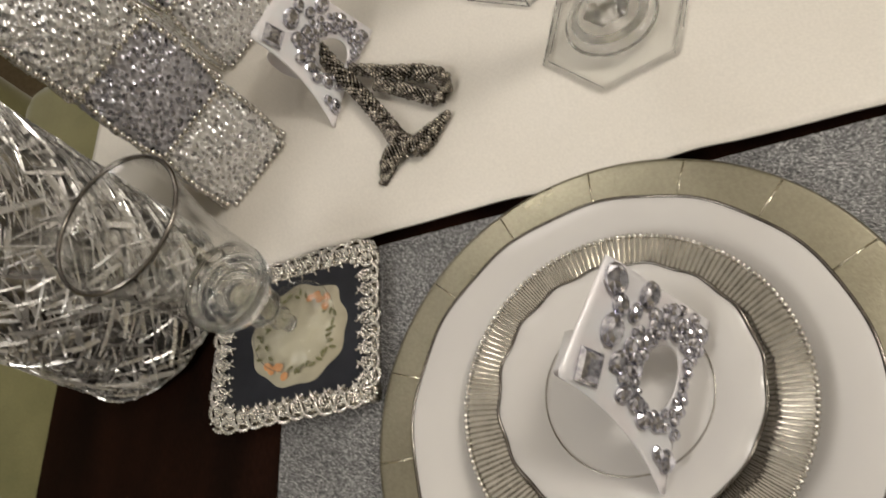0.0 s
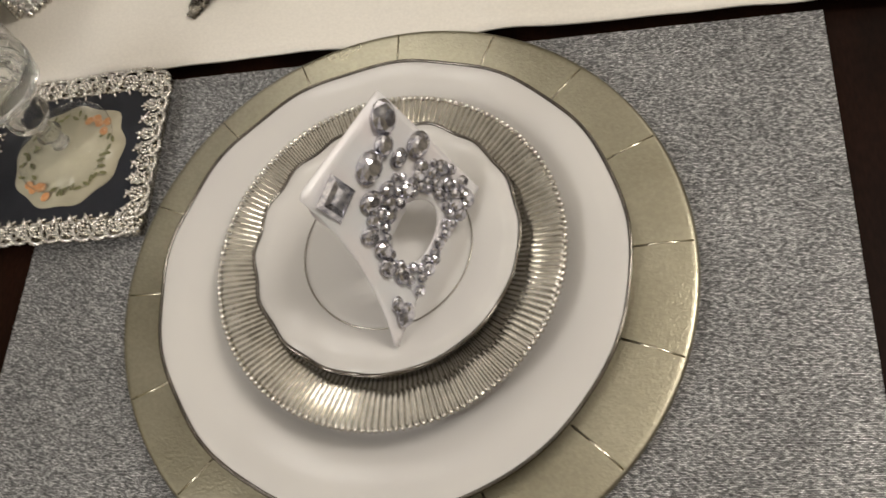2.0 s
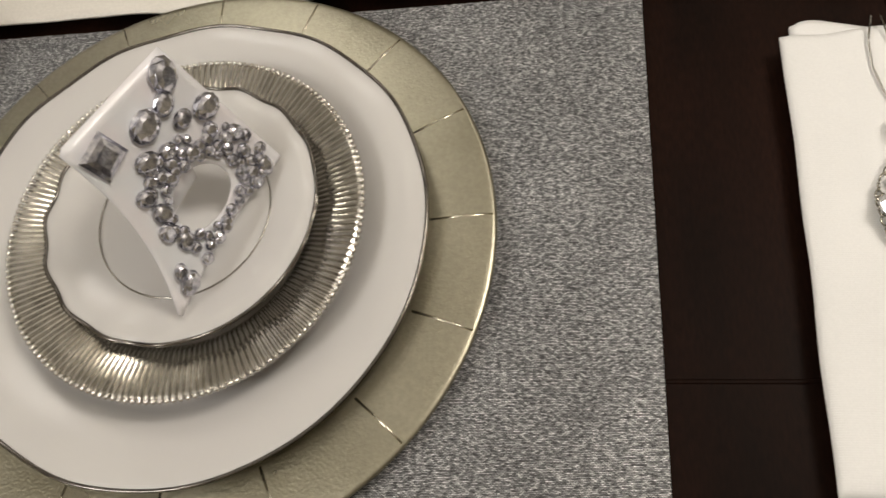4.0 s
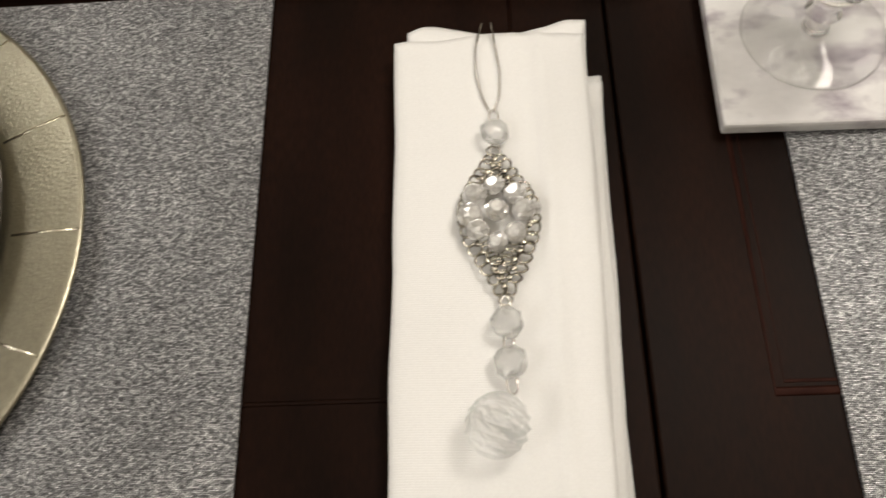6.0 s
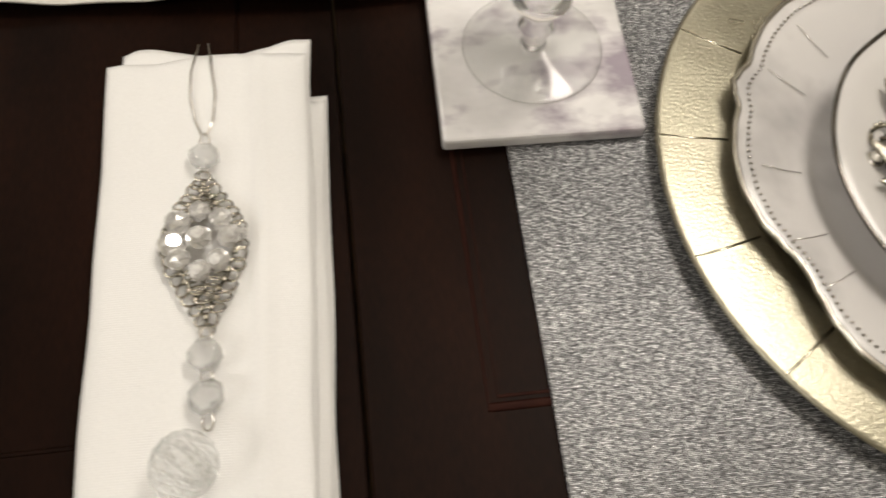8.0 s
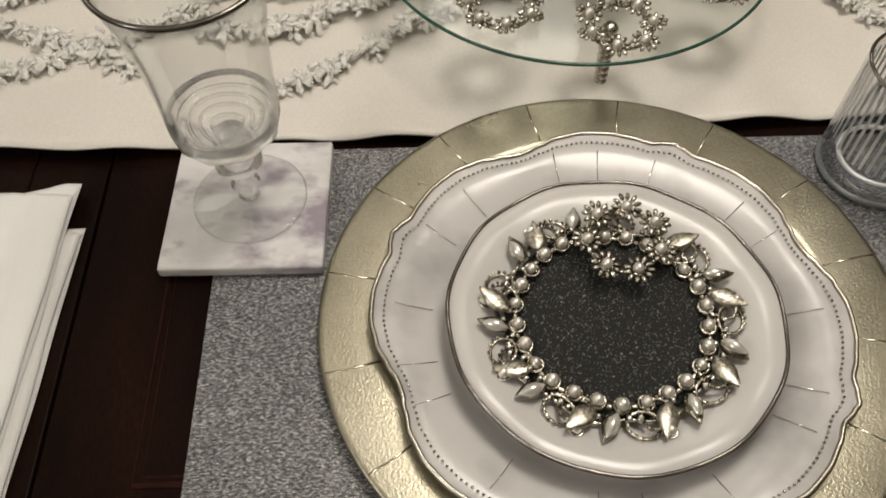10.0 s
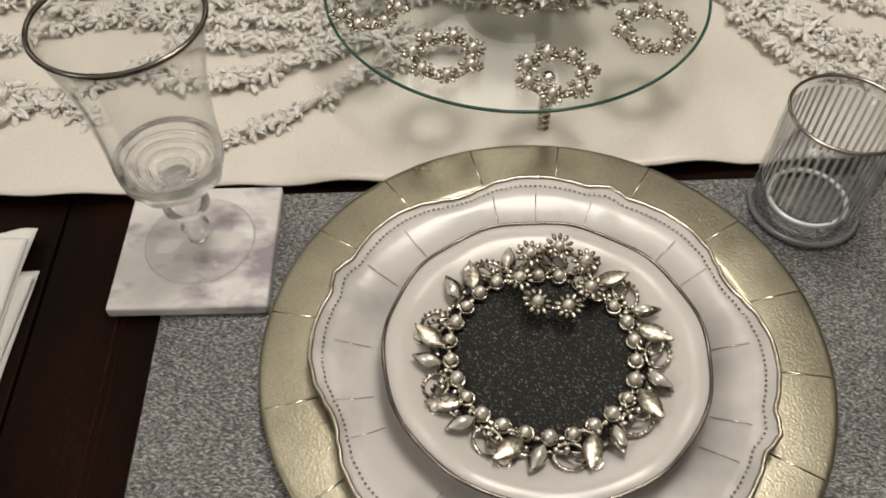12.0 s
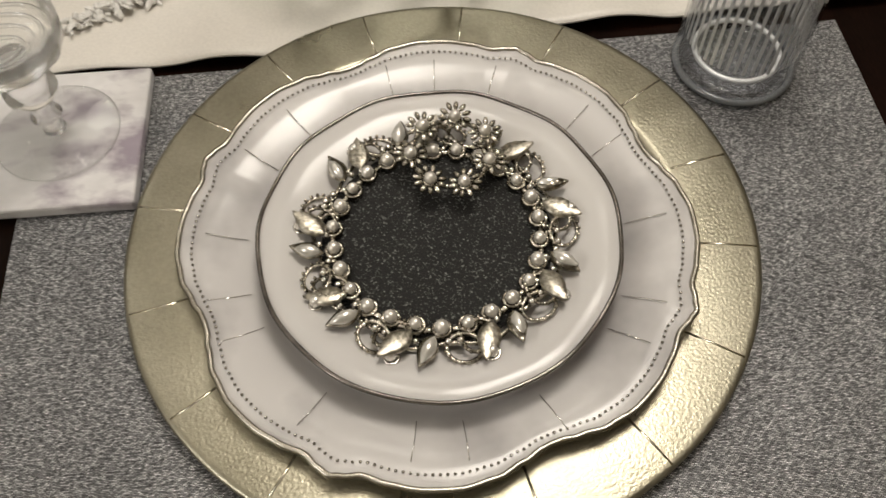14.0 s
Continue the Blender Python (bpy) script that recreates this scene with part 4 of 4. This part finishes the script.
# ---- diamond cards with stones ----
def stone_card(m, label):
    t = thing("diamond_card", m, label, "card", "jewelled cards")
    B, R, T, L = Vector((0, 0, 0)), Vector((0.039, 0.0915, -0.002)), Vector((0.004, 0.108, 0.073)), Vector((-0.0245, 0.046, 0.084))
    nrm = (R - B).cross(L - B).normalized()
    if nrm.z < 0:
        nrm = -nrm

    def at(u, v, lift=0.0):
        u, v = u + 0.11 * 4 * v * (1 - v) * (1 - u) ** 2, v + 0.05 * 4 * u * (1 - u) * (1 - v) ** 2
        p = B * (1 - u) * (1 - v) + R * u * (1 - v) + T * u * v + L * (1 - u) * v
        return p + nrm * (lift - 0.004 * 4 * u * (1 - u) * v * (1 - v))
    hu, hv, wide, high = 0.50, 0.265, Vector((0.135, -0.15)), Vector((0.17, 0.08))
    det = wide.x * high.y - wide.y * high.x
    bm = bmesh.new()
    rows = []
    n = 96
    for k in range(9):
        f = k / 8
        row = []
        for i in range(n):
            a = 2 * math.pi * i / n
            c, s_ = wide * math.cos(a) + high * math.sin(a)
            far = min((1 - hu) / c if c > 1e-6 else (-hu / c if c < -1e-6 else 99), (1 - hv) / s_ if s_ > 1e-6 else (-hv / s_ if s_ < -1e-6 else 99))
            u0, v0 = hu + c, hv + s_
            u1, v1 = hu + far * c, hv + far * s_
            row.append(bm.verts.new(at(u0 + (u1 - u0) * f, v0 + (v1 - v0) * f)))
        rows.append(row)
    grid_faces(bm, rows, True)
    card = part("card", bm, CARD, t, "iridescent white card with an oval opening")
    card.modifiers.new("thickness", "SOLIDIFY").thickness = 0.0011
    back = at(hu, hv, -0.010)
    q = nrm.to_track_quat("Z", "Y").to_matrix().to_4x4()
    side = nrm.cross(Vector((0, 0, 1))).normalized()
    band = part("sleeve", lathe([(0.0215, -0.011), (0.0222, -0.011), (0.0222, 0.011), (0.0215, 0.011), (0.0215, -0.011)], 48), CARD, t, "white paper ring behind the card")
    band.matrix_basis = Matrix.Translation(at(0.42, 0.50, -0.0235)) @ side.to_track_quat("Z", "Y").to_matrix().to_4x4()
    made = {}

    def stone(kind, u, v, sc, turn=0.0):
        u, v = max(0.03, u - 0.10 * 4 * v * (1 - v) * (1 - u) ** 2), max(0.03, v - 0.04 * 4 * u * (1 - u) * (1 - v) ** 2)
        m4 = Matrix.Translation(at(u, v, 0.0009)) @ q @ pose(0, 0, 0, random.uniform(-6, 6), random.uniform(-6, 6), turn) @ Matrix.Diagonal((sc, sc, sc, 1))
        if kind not in made:
            made[kind] = part(*{"oval": ("oval_stone", gem(0.0066, 0.0046, 10, None, None, 0.80), STONE, t, "grey oval cut stone"),
                                "round": ("round_stone", gem(0.0031, 0.0030, 8), STONE, t, "small round cut stone"),
                                "square": ("square_stone", gem(0.0115, 0.0042, 4, None, None, 1.0, 0.0), STONE, t, "large square cut stone")}[kind], False)
            made[kind].matrix_basis = m4
        else:
            shared(made[kind].name.split(".")[0], made[kind], t, m4)
    for u, v, sc in ((0.86, 0.89, 1.41), (0.73, 0.78, 0.98), (0.91, 0.59, 1.18), (0.54, 0.78, 1.35), (0.75, 0.65, 0.85), (0.40, 0.65, 1.0), (0.54, 0.60, 0.85), (0.91, 0.36, 0.85),
                     (0.25, 0.54, 0.85), (0.27, 0.42, 0.90), (0.22, 0.34, 0.80), (0.28, 0.23, 0.85), (0.15, 0.16, 0.7), (0.16, 0.08, 1.0), (0.89, 0.08, 0.9), (0.65, 0.49, 0.75), (0.44, 0.50, 0.7)):
        stone("oval", u, v, sc, 60 * u + 200 * v)
    stone("square", 0.21, 0.84, 1.05, 50)
    for k in range(26):
        a = 2 * math.pi * k / 26
        w = 1.14 + 0.12 * (k % 2)
        p2 = (wide * math.cos(a) + high * math.sin(a)) * w
        stone("round", 0.54 + p2.x, max(0.05, 0.29 + p2.y), random.uniform(0.75, 1.1), 17 * k)
    taken = []
    for k in range(900):
        u, v = random.uniform(0.20, 0.95), random.uniform(0.05, 0.90)
        du, dv = u - 0.54, v - 0.29
        d = math.hypot((du * high.y - dv * high.x) / det, (dv * wide.x - du * wide.y) / det)
        if 1.38 < d < 2.0 and u > 0.30 and v < 0.62 and all(math.hypot(u - p, v - q) > 0.055 for p, q in taken):
            taken.append((u, v))
            stone("round", u, v, random.uniform(0.75, 1.35), 31 * k)
    return t


stone_card(pose(-0.0295, 0.022, 0.0352), "white diamond shaped card with grey stones on plates")
stone_card(pose(-0.257, 0.348, 0.0065, 0, 0, 3), "white diamond shaped card with grey stones on runner")


# ---- beaded tassel ----
ts = thing("beaded_tassel", pose(0, 0, 0.0055), "dark silver beaded mesh tassel lying on satin runner", "tassel")


def beaded(pts, radii, count, name="beaded_strand"):
    """A soft rope wrapped in rows of beads."""
    pts = [Vector(p) for p in pts]
    bm = tube(pts, [r * 0.72 for r in radii], 8)
    part(name, bm, GUNMETAL, ts, "dark silver mesh strand")
    bm = bmesh.new()
    segs = len(pts) - 1
    for k in range(count):
        u = k / (count - 1) * segs
        i = min(int(u), segs - 1)
        f = u - i
        p = pts[i].lerp(pts[i + 1], f)
        r = radii[i] + (radii[i + 1] - radii[i]) * f
        d = (pts[i + 1] - pts[i]).normalized()
        s_ = d.cross(Vector((0, 0, 1))).normalized()
        w = s_.cross(d)
        for j in range(6):
            a = math.pi * (j + 0.5 * (k % 2)) / 5.5 - 0.1
            ball(random.choice((0.0013, 0.0017, 0.0022)), 6, 4, bm, Matrix.Translation(p + s_ * r * math.cos(a) + w * r * math.sin(a)))
    ob = part("bead_row", bm, GUNMETAL, ts, "rows of tiny dark beads")
    ob["kind"] = "stuff"


beaded([(-0.268, 0.432, 0.040), (-0.252, 0.402, 0.016), (-0.226, 0.366, 0.008), (-0.203, 0.330, 0.007), (-0.193, 0.310, 0.007)], [0.005, 0.006, 0.006, 0.006, 0.007], 60)
beaded([(-0.193, 0.312, 0.006), (-0.202, 0.296, 0.006), (-0.209, 0.280, 0.004)], [0.007, 0.007, 0.002], 22)
beaded([(-0.193, 0.312, 0.006), (-0.180, 0.300, 0.007), (-0.170, 0.308, 0.006), (-0.153, 0.326, 0.004)], [0.007, 0.008, 0.007, 0.002], 30)
beaded([(-0.236, 0.396, 0.010), (-0.206, 0.382, 0.009), (-0.176, 0.371, 0.008), (-0.156, 0.360, 0.007), (-0.153, 0.345, 0.006)], [0.004, 0.005, 0.006, 0.006, 0.004], 46)
beaded([(-0.215, 0.375, 0.006), (-0.188, 0.359, 0.006), (-0.165, 0.343, 0.006), (-0.155, 0.342, 0.006)], [0.004, 0.005, 0.005, 0.004], 36)
b = part("clasp_pearl", ball(0.0055, 14, 10), PEARL, ts, "round pearl clasp")
b.location = (-0.262, 0.424, 0.046)


# ---- candlesticks, silver vases ----
def candlestick(m):
    t = thing("crystal_candlestick", m, "clear crystal candlestick with six sided foot on runner", "candlestick", "crystal candlesticks")
    part("foot", lathe([(0, 0.0215), (0.018, 0.0195), (0.034, 0.0105), (0.050, 0.0045), (0.052, 0.0), (0.055, 0.0), (0.056, 0.003), (0.052, 0.007), (0.036, 0.013), (0.020, 0.022), (0, 0.024)], 6), THIN, t, "six sided glass foot", False)
    part("foot_dome", lathe([(0.030, 0.016), (0.034, 0.013), (0.030, 0.0125), (0.022, 0.021), (0.030, 0.016)], 24), GLASS, t, "raised glass ring on the foot")
    part("foot_edge", tube(circle(0.0550, 0.0030, 6), 0.0030, 6, True), GLASS, t, "bright polished foot edge", False)
    part("stem", lathe([(0, 0.0245), (0.018, 0.025), (0.011, 0.034), (0.010, 0.075), (0.017, 0.085), (0.010, 0.095), (0.010, 0.125), (0.020, 0.140), (0, 0.141)], 6), GLASS, t, "cut glass stem", False)
    part("socket", lathe([(0, 0.1415), (0.020, 0.142), (0.024, 0.170), (0.020, 0.170), (0.015, 0.146), (0, 0.146)], 24), GLASS, t, "clear candle socket")
    return t


candlestick(pose(-0.020, 0.358, 0.0055, 0, 0, 14))
candlestick(pose(-0.083, 0.462, 0.0055, 0, 0, 30))

mv = thing("mosaic_vase", pose(-0.437, 0.227, 0.0062) @ Matrix.Diagonal((1.07, 1.07, 1, 1)), "tall glass cylinder vase wrapped in silver slivers", "vase")
part("liner", lathe([(0, 0.0), (0.066, 0.0), (0.070, 0.004), (0.070, 0.300), (0.068, 0.300), (0.068, 0.006), (0, 0.006)], 64), SMOKED_LINER, mv, "smoky silvered inner glass")
sliver_bm = bmesh.new()
for k in range(2700):
    a, z, lean = random.uniform(0, 2 * math.pi), random.uniform(-0.01, 0.292), random.choice((-1, -1, 1, 1, 1)) * random.uniform(0.35, 1.15)
    length, width = random.uniform(0.012, 0.050), random.choice((0.0004, 0.0005, 0.0006, 0.0008, 0.0012, 0.0020))
    tilt, off = random.uniform(-0.0012, 0.0012), random.uniform(0.0712, 0.0742)
    rows = []
    for i in range(6):
        d = length * (i / 5 - 0.5)
        aa, zz = a + d * math.sin(lean) / 0.072, min(0.300, max(0.003, z + d * math.cos(lean)))
        w = width * (0.4 + 0.6 * math.sin(math.pi * (i + 0.5) / 6))
        rows.append([sliver_bm.verts.new(((off + g * tilt) * math.cos(aa + g * w * math.cos(lean) / 0.072), (off + g * tilt) * math.sin(aa + g * w * math.cos(lean) / 0.072), zz - g * w * math.sin(lean))) for g in (-1, 1)])
    grid_faces(sliver_bm, rows, False)
ob = part("silver_slivers", sliver_bm, MOSAIC, mv, "criss-crossed slivers of silver mirror", False)
ob["kind"] = "stuff"
part("foot_ring", lathe([(0.060, 0.0), (0.0725, 0.0), (0.074, 0.004), (0.0715, 0.008), (0.060, 0.006)], 64), GLASS, mv, "clear glass bottom edge")


def bling_vase(m):
    t = thing("beaded_vase", m, "square silver glitter vase edged with bead rows", "vase", "silver beaded vases")
    half, tall = 0.0380, 0.33

    def wave(z):
        return 0.004 * abs(math.sin(z * math.pi / 0.082))
    for k, (z0, z1) in enumerate(((0.004, 0.086), (0.086, 0.168), (0.168, 0.250), (0.250, tall))):
        bm = bmesh.new()
        rows = []
        for j in range(33):
            z = z0 + (z1 - z0) * j / 32
            w = half + wave(z) * 0.9
            row = []
            for i in range(96):
                a = 2 * math.pi * i / 96
                c, s_ = math.cos(a), math.sin(a)
                d = 1 / (abs(c) ** 6 + abs(s_) ** 6) ** (1 / 6)
                jig = 0.0020 * noise.noise((c * 12, s_ * 12, z * 110)) + 0.0012 * noise.noise((c * 30, s_ * 30, z * 330))
                row.append(bm.verts.new(((w * d + jig) * c, (w * d + jig) * s_, z)))
            rows.append(row)
        grid_faces(bm, rows, True)
        if k == 0:
            bm.faces.new(rows[0][::-1])
        part("glitter_panel", bm, LILAC_GLITTER if k % 2 else WHITE_GLITTER, t, "crackled lilac grey band" if k % 2 else "crackled bright silver band")
    bead = None

    def put(x, y, z):
        nonlocal bead
        if bead is None:
            bead = part("bead", ball(0.0028, 8, 6), SILVER, t, "round silver bead")
            bead.location = (x, y, z)
        else:
            shared("bead", bead, t, Matrix.Translation((x, y, z)))
    for k in range(52):
        z = 0.008 + 0.0062 * k
        w = (half + wave(z) + 0.0005) * 0.90
        for sx, sy in ((1, 1), (1, -1), (-1, -1), (-1, 1)):
            put(sx * w, sy * w, z)
    for zz in (0.003, 0.087, 0.169):
        for k in range(12):
            f = -1 + 2 * (k + 0.5) / 12
            w = half + wave(zz) + 0.001
            for x, y in ((f * w * 0.88, -w), (f * w * 0.88, w), (w, f * w * 0.88), (-w, f * w * 0.88)):
                put(x, y, zz)
    return t


bling_vase(pose(-0.357, 0.352, 0.006, 0, 0, 47))
bling_vase(pose(-0.378, 0.508, 0.006, 0, 0, 47))


# ---- flower garlands ----
def sprig_bm(seed):
    rnd = random.Random(seed)
    bm = bmesh.new()
    for k in range(11):
        a = 2 * math.pi * k / 11 + rnd.uniform(-0.3, 0.3)
        rr = rnd.uniform(0.0025, 0.0075)
        m4 = pose(rr * math.cos(a), rr * math.sin(a), 0.004 + rnd.uniform(-0.002, 0.004), rnd.uniform(-40, 40), rnd.uniform(-40, 40), math.degrees(a)) @ Matrix.Diagonal((1.7, 0.85, 0.5, 1))
        bmesh.ops.create_icosphere(bm, subdivisions=2, radius=rnd.uniform(0.0014, 0.0026), matrix=m4)
    bmesh.ops.create_icosphere(bm, subdivisions=2, radius=0.0022, matrix=Matrix.Translation((0, 0, 0.005)))
    for v in bm.verts:
        v.co += Vector((noise.noise(v.co * 700), noise.noise(v.co * 700 + Vector((9, 0, 0))), noise.noise(v.co * 700 + Vector((0, 9, 0))))) * 0.0007
    return bm


sprigs = []


def garland(pts, label="white glittered flower garland lying on satin runner"):
    t = thing("flower_garland", pose(0, 0, 0.006), label, "garland", "white flower garlands")
    pts = [Vector((x, y, 0)) for x, y in pts]
    fine = []
    k = len(pts)
    for i in range(k - 1):
        p0, p1, p2, p3 = pts[max(i - 1, 0)], pts[i], pts[i + 1], pts[min(i + 2, k - 1)]
        for j in range(10):
            f = j / 10
            fine.append(0.5 * ((2 * p1) + (p2 - p0) * f + (2 * p0 - 5 * p1 + 4 * p2 - p3) * f * f + (3 * p1 - p0 - 3 * p2 + p3) * f ** 3))
    fine.append(pts[-1])
    part("stem", tube([(p.x, p.y, 0.003) for p in fine], 0.0013, 5), FROST, t, "white wrapped stem")
    travelled = 0.0
    last = fine[0]
    for p in fine:
        travelled += (p - last).length
        last = p
        while travelled > 0.0072:
            travelled -= 0.0072
            m4 = pose(p.x + random.uniform(-0.004, 0.004), p.y + random.uniform(-0.005, 0.005), random.uniform(-0.0005, 0.002), random.uniform(-20, 20), random.uniform(-20, 20), random.uniform(0, 360)) @ Matrix.Scale(random.uniform(0.85, 1.35), 4)
            if len(sprigs) < 4:
                ob = part("sprig", sprig_bm(len(sprigs)), FROST, t)
                sprigs.append(ob)
                ob.matrix_basis = m4
            else:
                shared("sprig", random.choice(sprigs), t, m4)


garland([(0.200, 0.500), (0.268, 0.474), (0.332, 0.428), (0.409, 0.412), (0.488, 0.410), (0.560, 0.400)])
garland([(0.190, 0.372), (0.266, 0.380), (0.310, 0.397), (0.372, 0.424), (0.450, 0.436), (0.534, 0.428), (0.600, 0.420)])
garland([(0.180, 0.330), (0.277, 0.342), (0.330, 0.326), (0.382, 0.292)])
garland([(0.200, 0.290), (0.289, 0.299), (0.335, 0.312), (0.400, 0.352), (0.430, 0.357)])
garland([(0.405, 0.345), (0.473, 0.334), (0.520, 0.352), (0.560, 0.368), (0.640, 0.385)])
garland([(0.470, 0.262), (0.487, 0.274), (0.523, 0.292), (0.556, 0.318), (0.599, 0.352), (0.650, 0.375)])
garland([(0.210, 0.420), (0.300, 0.448), (0.400, 0.462), (0.500, 0.470), (0.580, 0.455)])
garland([(0.230, 0.545), (0.330, 0.510), (0.430, 0.500), (0.540, 0.490), (0.640, 0.470)])
garland([(0.420, 0.388), (0.470, 0.380), (0.540, 0.384), (0.610, 0.392)])
garland([(0.430, 0.480), (0.520, 0.455), (0.600, 0.440), (0.680, 0.430)])
garland([(0.720, 0.420), (0.800, 0.430), (0.868, 0.440), (0.884, 0.410), (0.902, 0.350), (0.951, 0.318), (1.010, 0.310)])
garland([(0.840, 0.470), (0.905, 0.438), (0.930, 0.392), (0.965, 0.360), (1.030, 0.350)])
garland([(0.860, 0.490), (0.940, 0.452), (0.975, 0.410), (1.050, 0.390)])
garland([(0.900, 0.430), (0.915, 0.390), (0.950, 0.345), (1.000, 0.335)])
garland([(0.880, 0.520), (0.980, 0.480), (1.060, 0.440)])
